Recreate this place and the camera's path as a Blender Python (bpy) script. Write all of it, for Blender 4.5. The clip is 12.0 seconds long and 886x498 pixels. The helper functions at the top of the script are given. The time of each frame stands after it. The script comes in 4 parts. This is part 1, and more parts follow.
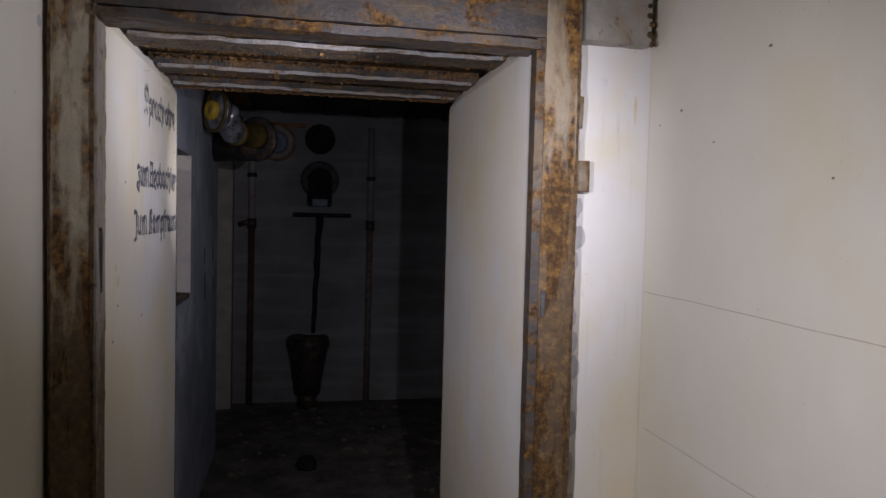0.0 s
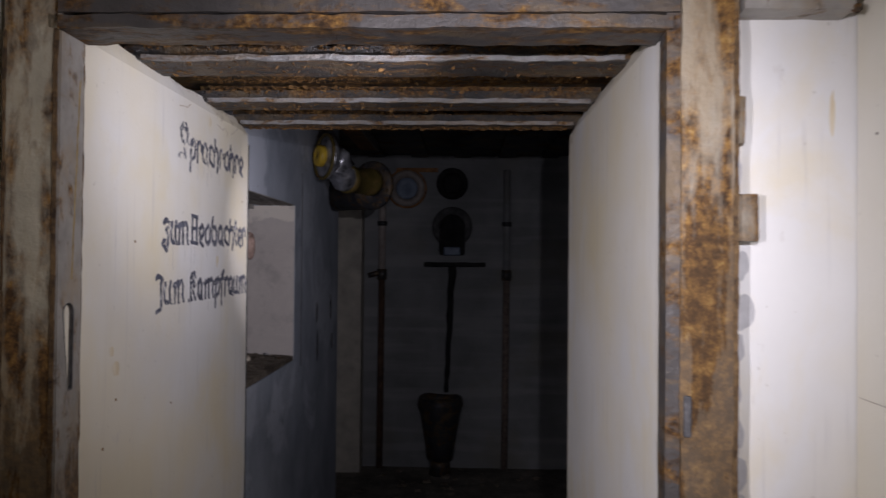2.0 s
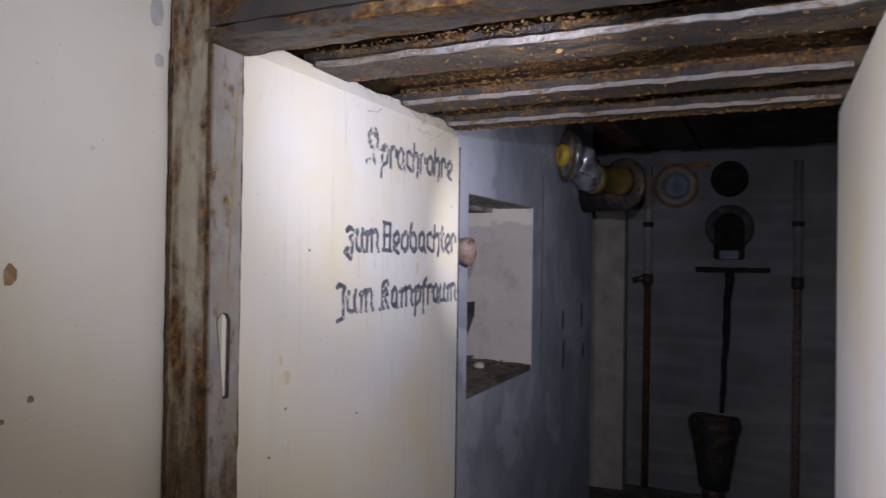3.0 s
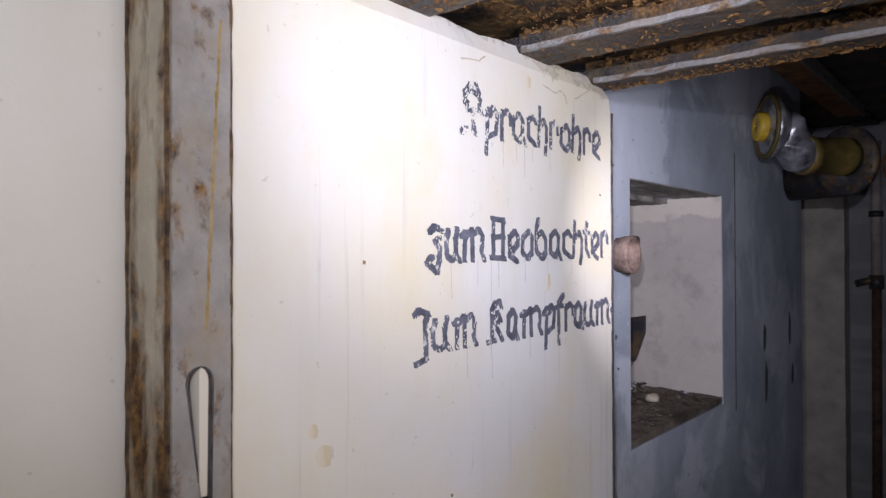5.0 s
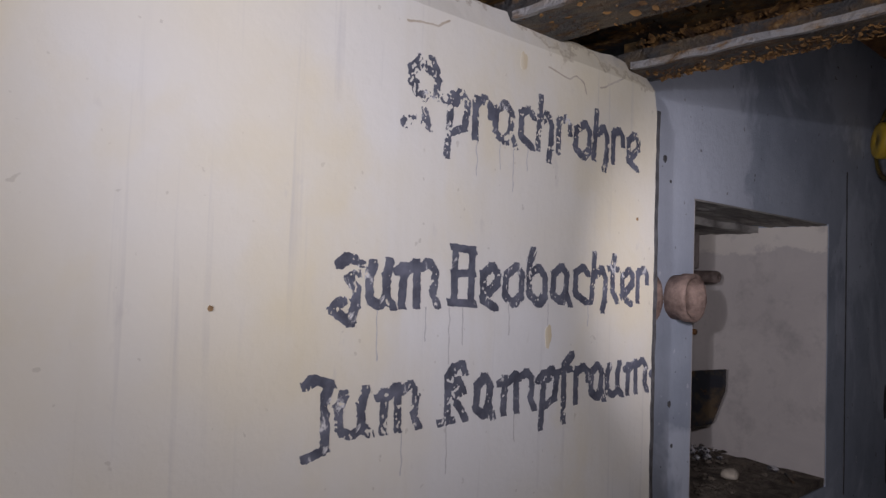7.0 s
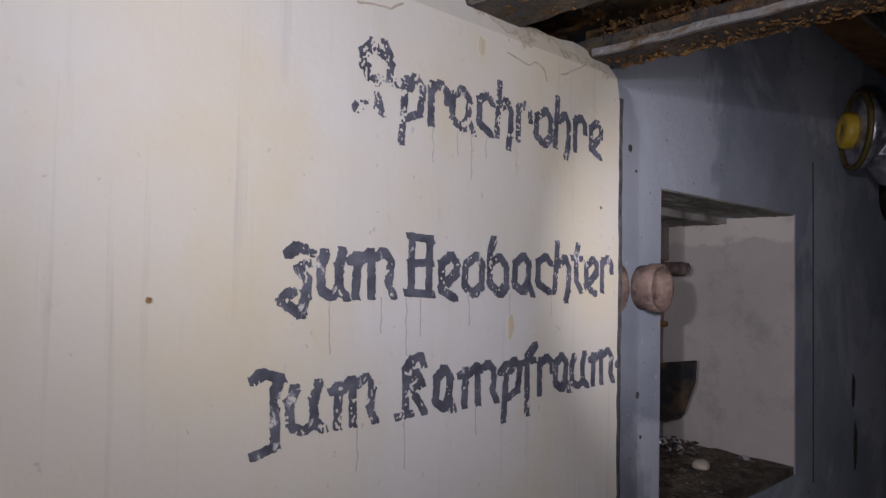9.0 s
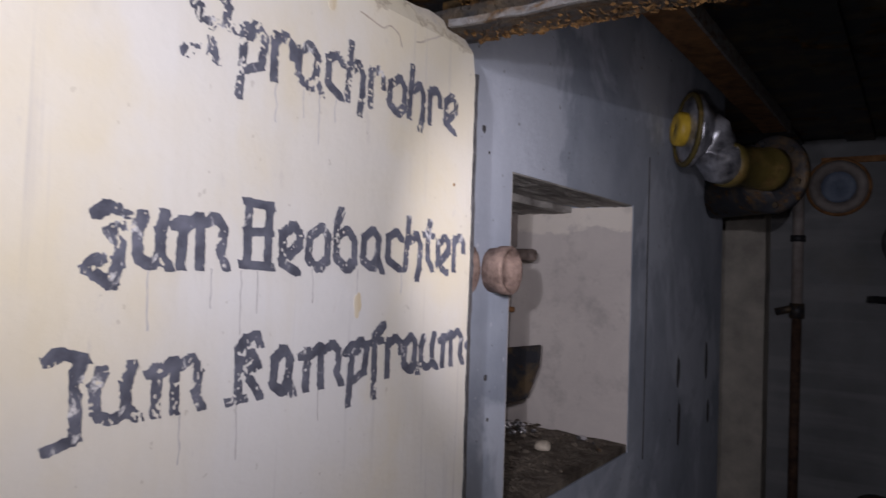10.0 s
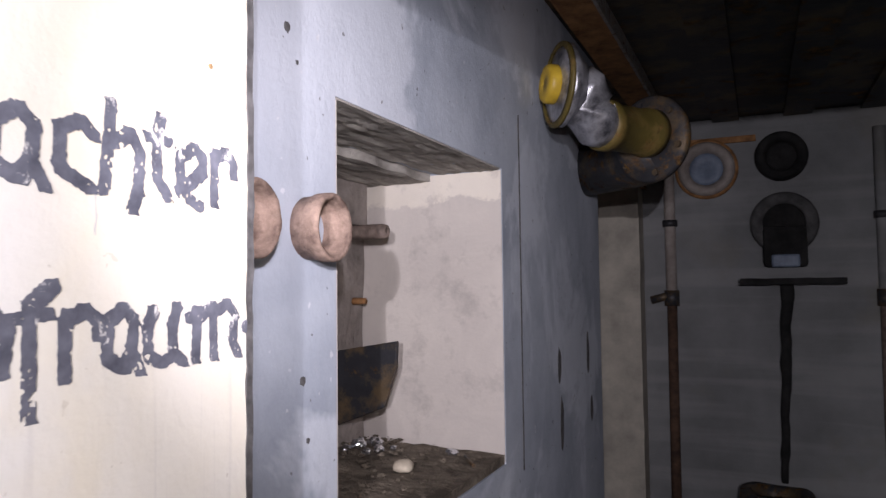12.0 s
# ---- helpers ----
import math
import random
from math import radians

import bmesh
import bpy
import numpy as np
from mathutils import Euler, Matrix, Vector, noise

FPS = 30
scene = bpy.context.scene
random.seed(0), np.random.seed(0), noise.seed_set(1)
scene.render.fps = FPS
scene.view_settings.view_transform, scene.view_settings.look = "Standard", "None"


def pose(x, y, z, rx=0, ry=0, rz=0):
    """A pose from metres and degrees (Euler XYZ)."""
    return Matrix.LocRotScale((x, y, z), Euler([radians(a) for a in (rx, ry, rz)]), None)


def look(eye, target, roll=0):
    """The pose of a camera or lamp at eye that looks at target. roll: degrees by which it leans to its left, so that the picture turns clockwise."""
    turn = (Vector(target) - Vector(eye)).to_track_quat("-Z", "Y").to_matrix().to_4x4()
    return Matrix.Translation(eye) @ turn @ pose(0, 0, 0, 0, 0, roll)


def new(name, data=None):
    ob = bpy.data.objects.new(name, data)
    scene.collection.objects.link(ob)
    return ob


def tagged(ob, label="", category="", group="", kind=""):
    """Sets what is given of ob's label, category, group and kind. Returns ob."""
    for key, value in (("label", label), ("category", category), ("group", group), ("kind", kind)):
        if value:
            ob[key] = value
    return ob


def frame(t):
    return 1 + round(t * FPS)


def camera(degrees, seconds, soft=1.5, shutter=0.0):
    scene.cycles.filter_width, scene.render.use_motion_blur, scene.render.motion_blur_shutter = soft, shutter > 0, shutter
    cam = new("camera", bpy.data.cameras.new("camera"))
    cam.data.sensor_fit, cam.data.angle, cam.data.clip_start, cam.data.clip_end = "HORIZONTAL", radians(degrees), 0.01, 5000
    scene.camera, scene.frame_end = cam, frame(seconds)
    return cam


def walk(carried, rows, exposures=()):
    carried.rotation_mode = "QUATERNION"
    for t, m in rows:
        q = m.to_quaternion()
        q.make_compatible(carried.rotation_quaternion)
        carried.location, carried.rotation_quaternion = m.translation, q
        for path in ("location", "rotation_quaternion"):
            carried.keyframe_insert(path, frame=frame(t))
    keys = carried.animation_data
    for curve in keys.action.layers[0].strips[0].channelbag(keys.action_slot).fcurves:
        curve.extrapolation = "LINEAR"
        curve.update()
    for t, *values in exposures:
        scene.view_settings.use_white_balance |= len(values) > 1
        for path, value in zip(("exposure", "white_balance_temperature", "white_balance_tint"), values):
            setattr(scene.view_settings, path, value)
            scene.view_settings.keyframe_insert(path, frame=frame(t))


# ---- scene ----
cam = camera(64.4, 12.0, soft=1.4, shutter=0.25)
PATH = [
    (0, (0.055, -0.169, 1.372), (0.45, 1.789, 1.281), 1.4),
    (0.2, (0.064, -0.152, 1.364), (0.39, 1.819, 1.264), 1.4),
    (0.5, (0.078, -0.108, 1.35), (0.284, 1.874, 1.182), 0.8),
    (0.7, (0.1, -0.068, 1.342), (0.269, 1.916, 1.149), 1.4),
    (1, (0.132, -0.007, 1.331), (0.318, 1.978, 1.171), 2.2),
    (1.2, (0.167, 0.053, 1.351), (0.376, 2.041, 1.279), 2.1),
    (1.5, (0.209, 0.155, 1.385), (0.394, 2.147, 1.376), 2.8),
    (1.7, (0.221, 0.196, 1.392), (0.354, 2.192, 1.392), 2.3),
    (2, (0.244, 0.261, 1.406), (0.191, 2.26, 1.432), 0.5),
    (2.2, (0.266, 0.317, 1.41), (0.035, 2.304, 1.419), 0.7),
    (2.5, (0.321, 0.389, 1.413), (-0.161, 2.33, 1.409), 0.8),
    (2.7, (0.351, 0.418, 1.417), (-0.279, 2.316, 1.425), 0.4),
    (3, (0.397, 0.461, 1.424), (-0.445, 2.275, 1.443), 0.8),
    (3.2, (0.396, 0.49, 1.424), (-0.548, 2.253, 1.429), 0.8),
    (3.5, (0.395, 0.534, 1.424), (-0.628, 2.253, 1.423), 0.4),
    (3.7, (0.396, 0.571, 1.441), (-0.649, 2.276, 1.424), 1.5),
    (5.3, (0.252, 0.977, 1.438), (-1.074, 2.475, 1.471), 0.2),
    (5.5, (0.253, 1.033, 1.446), (-1.114, 2.492, 1.483), 0.9),
    (6, (0.227, 1.128, 1.427), (-1.255, 2.471, 1.464), 0.1),
    (6.5, (0.214, 1.184, 1.442), (-1.287, 2.505, 1.487), 1.0),
    (7, (0.203, 1.226, 1.462), (-1.277, 2.57, 1.535), 1.9),
    (7.5, (0.208, 1.251, 1.463), (-1.245, 2.623, 1.534), 0.1),
    (7.7, (0.207, 1.254, 1.464), (-1.246, 2.627, 1.535), 0.6),
    (9.3, (0.204, 1.255, 1.452), (-1.222, 2.655, 1.525), 1.3),
    (9.5, (0.206, 1.261, 1.46), (-1.174, 2.706, 1.549), 1.7),
    (9.7, (0.194, 1.275, 1.45), (-1.099, 2.797, 1.551), 1.9),
    (10, (0.176, 1.295, 1.436), (-0.942, 2.953, 1.493), 1.9),
    (10.2, (0.154, 1.305, 1.427), (-0.864, 3.026, 1.476), 0.8),
    (10.5, (0.12, 1.32, 1.414), (-0.776, 3.108, 1.441), 1.4),
    (10.7, (0.105, 1.348, 1.411), (-0.708, 3.175, 1.461), 0.9),
    (11, (0.104, 1.389, 1.401), (-0.697, 3.22, 1.481), -0.2),
    (11.2, (0.1, 1.427, 1.394), (-0.64, 3.283, 1.492), -0.6),
    (11.5, (0.1, 1.474, 1.381), (-0.642, 3.328, 1.485), -1.2),
    (11.7, (0.088, 1.533, 1.372), (-0.667, 3.383, 1.473), -1.0),
    (12, (0.074, 1.621, 1.369), (-0.743, 3.444, 1.47), -0.7),
]
walk(cam, [(t, look(eye, target, roll)) for t, eye, target, roll in PATH],
     [(0.0, -2.6, 6450, 10), (0.5, -2.42, 6450, 10), (1.0, -2.13, 6450, 10), (1.5, -2.3, 6450, 10), (2.0, -2.4, 6450, 10), (2.5, -1.85, 6220, 10), (3.0, -1.75, 6200, 10), (3.5, -1.25, 6180, 10),
      (5.5, -1.55, 6230, 10), (6.0, -1.8, 6330, 10), (6.5, -2.2, 6400, 10), (7.5, -2.4, 6450, 10), (9.5, -2.35, 6450, 10), (10.0, -1.85, 6500, 10), (10.5, -1.55, 6550, 10), (11.0, -1.14, 6600, 10), (11.5, -0.8, 6690, 10), (12.0, -0.5, 6740, 10)])

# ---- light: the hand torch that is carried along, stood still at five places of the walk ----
world = bpy.data.worlds.new("world")
world.use_nodes = True
world.node_tree.nodes["Background"].inputs[0].default_value = (0.010, 0.011, 0.014, 1)
world.node_tree.nodes["Background"].inputs[1].default_value = 0.15
scene.world = world


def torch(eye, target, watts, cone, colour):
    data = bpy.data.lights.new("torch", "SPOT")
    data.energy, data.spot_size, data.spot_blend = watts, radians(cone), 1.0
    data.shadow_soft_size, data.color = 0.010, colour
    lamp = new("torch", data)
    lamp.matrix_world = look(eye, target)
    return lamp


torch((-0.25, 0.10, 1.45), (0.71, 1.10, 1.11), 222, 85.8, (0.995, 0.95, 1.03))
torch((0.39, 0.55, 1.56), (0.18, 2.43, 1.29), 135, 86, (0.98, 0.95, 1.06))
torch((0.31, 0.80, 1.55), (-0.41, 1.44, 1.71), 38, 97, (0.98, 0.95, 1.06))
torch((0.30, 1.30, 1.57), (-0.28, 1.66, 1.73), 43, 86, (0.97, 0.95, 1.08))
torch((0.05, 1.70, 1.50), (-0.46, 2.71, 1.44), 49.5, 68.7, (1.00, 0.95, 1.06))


# ---- materials ----
def ramp(nt, src, stops):
    n = nt.nodes.new("ShaderNodeValToRGB")
    while len(n.color_ramp.elements) < len(stops):
        n.color_ramp.elements.new(0.5)
    for e, (p, c) in zip(n.color_ramp.elements, stops):
        e.position, e.color = p, (*c, 1) if len(c) == 3 else c
    nt.links.new(src, n.inputs[0])
    return n.outputs[0]


def grain(nt, scale, detail=6, rough=0.6, squash=(1, 1, 1), shift=0.0, warp=0.0):
    co = nt.nodes.new("ShaderNodeTexCoord")
    mp = nt.nodes.new("ShaderNodeMapping")
    mp.inputs["Scale"].default_value = squash
    mp.inputs["Location"].default_value = (shift, shift * 0.7, shift * 1.3)
    nt.links.new(co.outputs["Object"], mp.inputs[0])
    n = nt.nodes.new("ShaderNodeTexNoise")
    n.inputs["Scale"].default_value, n.inputs["Detail"].default_value = scale, detail
    n.inputs["Roughness"].default_value, n.inputs["Distortion"].default_value = rough, warp
    nt.links.new(mp.outputs[0], n.inputs["Vector"])
    return n.outputs["Fac"]


def height(nt):
    co = nt.nodes.new("ShaderNodeTexCoord")
    sp = nt.nodes.new("ShaderNodeSeparateXYZ")
    nt.links.new(co.outputs["Object"], sp.inputs[0])
    return sp.outputs


def maths(nt, op, a, b=None, clamp=False):
    n = nt.nodes.new("ShaderNodeMath")
    n.operation, n.use_clamp = op, clamp
    for k, v in enumerate((a, b)):
        if v is None:
            continue
        if isinstance(v, (int, float)):
            n.inputs[k].default_value = v
        else:
            nt.links.new(v, n.inputs[k])
    return n.outputs[0]


def blend(nt, fac, a, b):
    n = nt.nodes.new("ShaderNodeMix")
    n.data_type = "RGBA"
    for key, v in ((0, fac), (6, a), (7, b)):
        if isinstance(v, (int, float)):
            n.inputs[key].default_value = v
        elif isinstance(v, tuple):
            n.inputs[key].default_value = (*v, 1)
        else:
            nt.links.new(v, n.inputs[key])
    return n.outputs[2]


def steps(nt, src, lo, hi):
    """0 below lo, 1 above hi."""
    n = nt.nodes.new("ShaderNodeMapRange")
    n.inputs["From Min"].default_value, n.inputs["From Max"].default_value = lo, hi
    nt.links.new(src, n.inputs["Value"])
    return n.outputs[0]


def material(name, paint, rough=0.85, metal=0.0, bumps=((60, 0.3), (9, 0.4)), depth=0.004, spec=0.3):
    """paint(nt) returns the colour socket, or colour and roughness."""
    m = bpy.data.materials.new(name)
    m.use_nodes = True
    nt = m.node_tree
    b = nt.nodes["Principled BSDF"]
    got = paint(nt)
    got = got if isinstance(got, tuple) else (got, None)
    nt.links.new(got[0], b.inputs["Base Color"])
    if got[1] is None:
        b.inputs["Roughness"].default_value = rough
    else:
        nt.links.new(got[1], b.inputs["Roughness"])
    b.inputs["Metallic"].default_value, b.inputs["Specular IOR Level"].default_value = metal, spec
    if bumps:
        total = None
        for scale, amount in bumps:
            h = maths(nt, "MULTIPLY", grain(nt, scale, 8), amount)
            total = h if total is None else maths(nt, "ADD", total, h)
        bump = nt.nodes.new("ShaderNodeBump")
        bump.inputs["Strength"].default_value, bump.inputs["Distance"].default_value = 1.0, depth
        nt.links.new(total, bump.inputs["Height"])
        nt.links.new(bump.outputs[0], b.inputs["Normal"])
    return m


def plaster(cream, stain, drip=0.25, shift=0.0, lo=0.43, hi=0.72, share=0.7):
    def paint(nt):
        c = ramp(nt, grain(nt, 2.6, 5, 0.6, shift=shift), [(0.3, tuple(v * 0.93 for v in cream)), (0.62, cream)])
        c = blend(nt, maths(nt, "MULTIPLY", steps(nt, grain(nt, 1.7, 4, 0.55, shift=3 + shift), lo, hi), share), c, stain)
        run = steps(nt, grain(nt, 9, 4, 0.6, (1, 1, 0.10), shift=shift), 0.56, 0.78)
        c = blend(nt, maths(nt, "MULTIPLY", run, drip), c, tuple(v * 0.82 for v in stain))
        speck = steps(nt, grain(nt, 95, 2, 0.4, shift=7 + shift), 0.74, 0.77)
        c = blend(nt, maths(nt, "MULTIPLY", speck, 0.22), c, (0.22, 0.17, 0.12))
        return c
    return paint


def jamb_paint(nt):
    c = plaster((0.80, 0.785, 0.775), (0.77, 0.675, 0.47), 0.30, 0.0, 0.44, 0.66, 0.75)(nt)
    ax = height(nt)
    # yellowed blotches
    blotch = steps(nt, grain(nt, 4.6, 5, 0.6, (1, 1, 0.7), shift=5.5, warp=0.3), 0.52, 0.68)
    c = blend(nt, maths(nt, "MULTIPLY", blotch, 0.5), c, (0.76, 0.66, 0.44))
    fleck = steps(nt, grain(nt, 34, 4, 0.6, (1, 1, 0.5), shift=1.3), 0.66, 0.72)
    c = blend(nt, maths(nt, "MULTIPLY", fleck, 0.30), c, (0.60, 0.56, 0.53))
    # paint that has run down below the lettering
    streak = maths(nt, "MULTIPLY", steps(nt, grain(nt, 75, 3, 0.5, (1, 1, 0.03)), 0.60, 0.70), steps(nt, grain(nt, 5, 3, 0.5, shift=2.2), 0.45, 0.6))
    c = blend(nt, maths(nt, "MULTIPLY", streak, 0.28), c, (0.42, 0.40, 0.42))
    # flaked band under the beams, bare concrete showing
    edge = maths(nt, "ADD", ax[2], maths(nt, "MULTIPLY", maths(nt, "SUBTRACT", grain(nt, 13, 6, 0.68), 0.5), 0.20))
    edge = maths(nt, "ADD", edge, maths(nt, "MULTIPLY", maths(nt, "SUBTRACT", ax[1], 1.75), 0.09))
    c = blend(nt, maths(nt, "MULTIPLY", steps(nt, edge, 1.764, 1.790), 0.65), c, (0.52, 0.48, 0.44))
    rim = maths(nt, "MULTIPLY", steps(nt, edge, 1.756, 1.763), maths(nt, "SUBTRACT", 1.0, steps(nt, edge, 1.763, 1.772)))
    c = blend(nt, maths(nt, "MULTIPLY", rim, 0.5), c, (0.30, 0.22, 0.13))
    return c


def corridor_paint(nt):
    return plaster((0.76, 0.73, 0.66), (0.70, 0.62, 0.42), 0.12, 2.0)(nt)


def grey_paint(nt):
    c = ramp(nt, grain(nt, 3.2, 6, 0.6), [(0.28, (0.25, 0.28, 0.345)), (0.5, (0.385, 0.42, 0.495)), (0.72, (0.50, 0.54, 0.615))])
    wash = steps(nt, grain(nt, 1.9, 6, 0.62, shift=4.3, warp=0.5), 0.53, 0.58)
    c = blend(nt, maths(nt, "MULTIPLY", wash, 0.6), c, (0.63, 0.665, 0.745))
    drift = steps(nt, grain(nt, 7, 7, 0.7, (1, 1, 0.6), shift=8.8, warp=0.3), 0.50, 0.66)
    c = blend(nt, maths(nt, "MULTIPLY", drift, 0.40), c, (0.275, 0.305, 0.37))
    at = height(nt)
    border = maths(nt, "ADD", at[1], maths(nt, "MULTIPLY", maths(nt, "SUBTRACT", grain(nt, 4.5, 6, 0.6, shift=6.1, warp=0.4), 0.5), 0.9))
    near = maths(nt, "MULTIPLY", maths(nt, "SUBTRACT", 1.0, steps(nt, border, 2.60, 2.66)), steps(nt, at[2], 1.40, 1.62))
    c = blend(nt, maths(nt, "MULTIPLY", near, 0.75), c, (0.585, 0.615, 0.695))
    speck = steps(nt, grain(nt, 55, 3, 0.5, shift=2), 0.70, 0.75)
    c = blend(nt, maths(nt, "MULTIPLY", speck, 0.5), c, (0.68, 0.68, 0.72))
    dark = steps(nt, grain(nt, 70, 2, 0.4, shift=9), 0.735, 0.76)
    return blend(nt, maths(nt, "MULTIPLY", dark, 0.7), c, (0.10, 0.09, 0.09))


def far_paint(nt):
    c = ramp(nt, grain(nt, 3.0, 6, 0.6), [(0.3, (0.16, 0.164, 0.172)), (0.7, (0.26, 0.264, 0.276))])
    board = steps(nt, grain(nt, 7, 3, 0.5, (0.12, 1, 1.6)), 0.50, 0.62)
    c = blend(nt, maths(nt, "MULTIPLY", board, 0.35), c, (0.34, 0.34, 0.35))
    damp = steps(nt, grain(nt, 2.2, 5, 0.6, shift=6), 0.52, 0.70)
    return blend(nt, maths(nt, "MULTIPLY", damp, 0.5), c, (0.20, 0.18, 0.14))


def rusty(paint_colour, share, scale=14, long=(1, 1, 1), shift=0.0, run=0.0, wet=None):
    """Flaking paint over rust: share of rust 0 to 1; wet: the height under which most of the paint is gone."""
    def paint(nt):
        rust = ramp(nt, grain(nt, scale * 3.2, 6, 0.7, shift=1 + shift), [(0.32, (0.030, 0.018, 0.011)), (0.46, (0.095, 0.050, 0.021)), (0.60, (0.25, 0.132, 0.040)), (0.74, (0.46, 0.30, 0.105))])
        c = ramp(nt, grain(nt, scale * 0.8, 5, 0.6, shift=5 + shift), [(0.3, tuple(v * 0.7 for v in paint_colour)), (0.65, paint_colour)])
        gold = maths(nt, "MULTIPLY", steps(nt, grain(nt, scale * 0.6, 5, 0.65, long, 9 + shift), 0.48, 0.62), 0.6)
        c = blend(nt, gold, c, tuple(0.45 * v + 0.55 * g for v, g in zip(paint_colour, (0.30, 0.19, 0.07))))
        lo = 0.64 - 0.3 * share
        patch = grain(nt, scale, 7, 0.68, long, shift, 0.4)
        if run:
            patch = maths(nt, "ADD", maths(nt, "MULTIPLY", patch, 1 - run), maths(nt, "MULTIPLY", grain(nt, 30, 3, 0.5, (1, 1, 0.07), shift), run))
        mask = steps(nt, patch, lo - 0.02, lo + 0.10)
        if wet:
            ragged = maths(nt, "ADD", height(nt)[2], maths(nt, "MULTIPLY", maths(nt, "SUBTRACT", grain(nt, 9, 6, 0.7, (1.6, 1.6, 0.5), shift + 2), 0.5), 0.8))
            gone = maths(nt, "SUBTRACT", 1.0, steps(nt, ragged, wet - 0.05, wet + 0.06))
            rust = blend(nt, maths(nt, "MULTIPLY", gone, 0.42), rust, (0.070, 0.039, 0.016))
            mask = maths(nt, "MAXIMUM", mask, maths(nt, "MULTIPLY", gone, 0.8))
        return blend(nt, mask, c, rust), maths(nt, "ADD", maths(nt, "MULTIPLY", mask, 0.35), 0.5)
    return paint


def niche_paint(nt):
    c = plaster((0.74, 0.69, 0.63), (0.68, 0.60, 0.48), 0.1, 5.0)(nt)
    ax = height(nt)
    edge = maths(nt, "ADD", ax[2], maths(nt, "MULTIPLY", maths(nt, "SUBTRACT", grain(nt, 11, 6, 0.65, shift=1.7), 0.5), 0.20))
    soot = maths(nt, "MULTIPLY", steps(nt, maths(nt, "MULTIPLY", edge, -1.0), -1.552, -1.540), 0.9)
    c = blend(nt, soot, c, (0.48, 0.44, 0.425))
    smear = steps(nt, grain(nt, 6, 6, 0.7, shift=3.4, warp=0.6), 0.40, 0.62)
    c = blend(nt, maths(nt, "MULTIPLY", smear, 0.45), c, (0.62, 0.57, 0.53))
    blot = steps(nt, grain(nt, 11, 6, 0.68, shift=8), 0.53, 0.70)
    return blend(nt, maths(nt, "MULTIPLY", blot, 0.7), c, (0.34, 0.31, 0.30))


def two_tone(lo, hi, scale=12, long=(1, 1, 1), a=0.35, b=0.65):
    return lambda nt: ramp(nt, grain(nt, scale, 7, 0.65, long), [(a, lo), (b, hi)])


def letter_paint(wear):
    def paint(nt):
        c = ramp(nt, grain(nt, 40, 4, 0.6), [(0.3, (0.065, 0.068, 0.092)), (0.7, (0.185, 0.190, 0.240))])
        chips = maths(nt, "ADD", maths(nt, "MULTIPLY", grain(nt, 70, 5, 0.72, (1, 1.25, 0.7), warp=0.5), 0.62), maths(nt, "MULTIPLY", grain(nt, 14, 3, 0.5, shift=4), 0.38))
        lo = 0.62 - wear
        return blend(nt, steps(nt, chips, lo - 0.01, lo + 0.035), c, (0.72, 0.70, 0.70))
    return paint


M_JAMB = material("limewashed_plaster", jamb_paint, 0.8, bumps=((110, 0.10), (22, 0.12), (5, 0.5)), depth=0.004)
M_CORR = material("cream_plaster", corridor_paint, 0.75, bumps=((120, 0.10), (18, 0.2), (3.5, 0.6)), depth=0.005)
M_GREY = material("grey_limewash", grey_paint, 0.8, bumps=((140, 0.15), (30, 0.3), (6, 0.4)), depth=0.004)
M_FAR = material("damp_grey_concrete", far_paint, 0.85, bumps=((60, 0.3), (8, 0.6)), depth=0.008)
M_FLOOR = material("dirty_concrete_floor", two_tone((0.085, 0.078, 0.068), (0.22, 0.20, 0.175), 5), 0.95, bumps=((40, 0.4), (7, 0.6)), depth=0.02)
M_CEIL = material("black_rusted_steel_ceiling", rusty((0.030, 0.030, 0.034), 0.25, 7), 0.6, 0.2, bumps=((60, 0.4), (12, 0.4)), depth=0.004)
M_CEIL0 = material("corridor_ceiling_plaster", two_tone((0.45, 0.42, 0.37), (0.62, 0.59, 0.53), 4), 0.9)
M_FRAME_L = material("grey_paint_over_rust", rusty((0.50, 0.45, 0.345), 0.54, 19, (1, 1, 0.38), 0.0, 0.40, 1.20), 0.5, 0.0, bumps=((90, 0.5), (24, 0.6)), depth=0.005)
M_FRAME_R = material("rust_with_paint_left", rusty((0.36, 0.315, 0.25), 0.66, 19, (1, 1, 0.32), 3.0, 0.45, 1.42), 0.6, 0.0, bumps=((90, 0.5), (24, 0.6)), depth=0.005)
M_RUSTY = material("brown_rust_scale", two_tone((0.045, 0.028, 0.018), (0.20, 0.125, 0.06), 70), 0.9, bumps=((120, 0.6),), depth=0.004)
M_RETURN = material("lilac_grey_old_paint", rusty((0.37, 0.345, 0.315), 0.26, 34, (1, 1, 0.6), 6.0, 0.2, 1.06), 0.55, bumps=((110, 0.4), (30, 0.4)), depth=0.003)
M_PLATE = material("grey_painted_steel_plate", rusty((0.40, 0.375, 0.345), 0.12, 24, (1, 1, 0.7), 6.0), 0.55, bumps=((110, 0.4), (30, 0.4)), depth=0.003)
M_LINTEL = material("grey_steel_lintel", rusty((0.11, 0.10, 0.097), 0.45, 22, (0.4, 1, 1), 2.0), 0.5, 0.3, bumps=((90, 0.5), (20, 0.6)), depth=0.004)
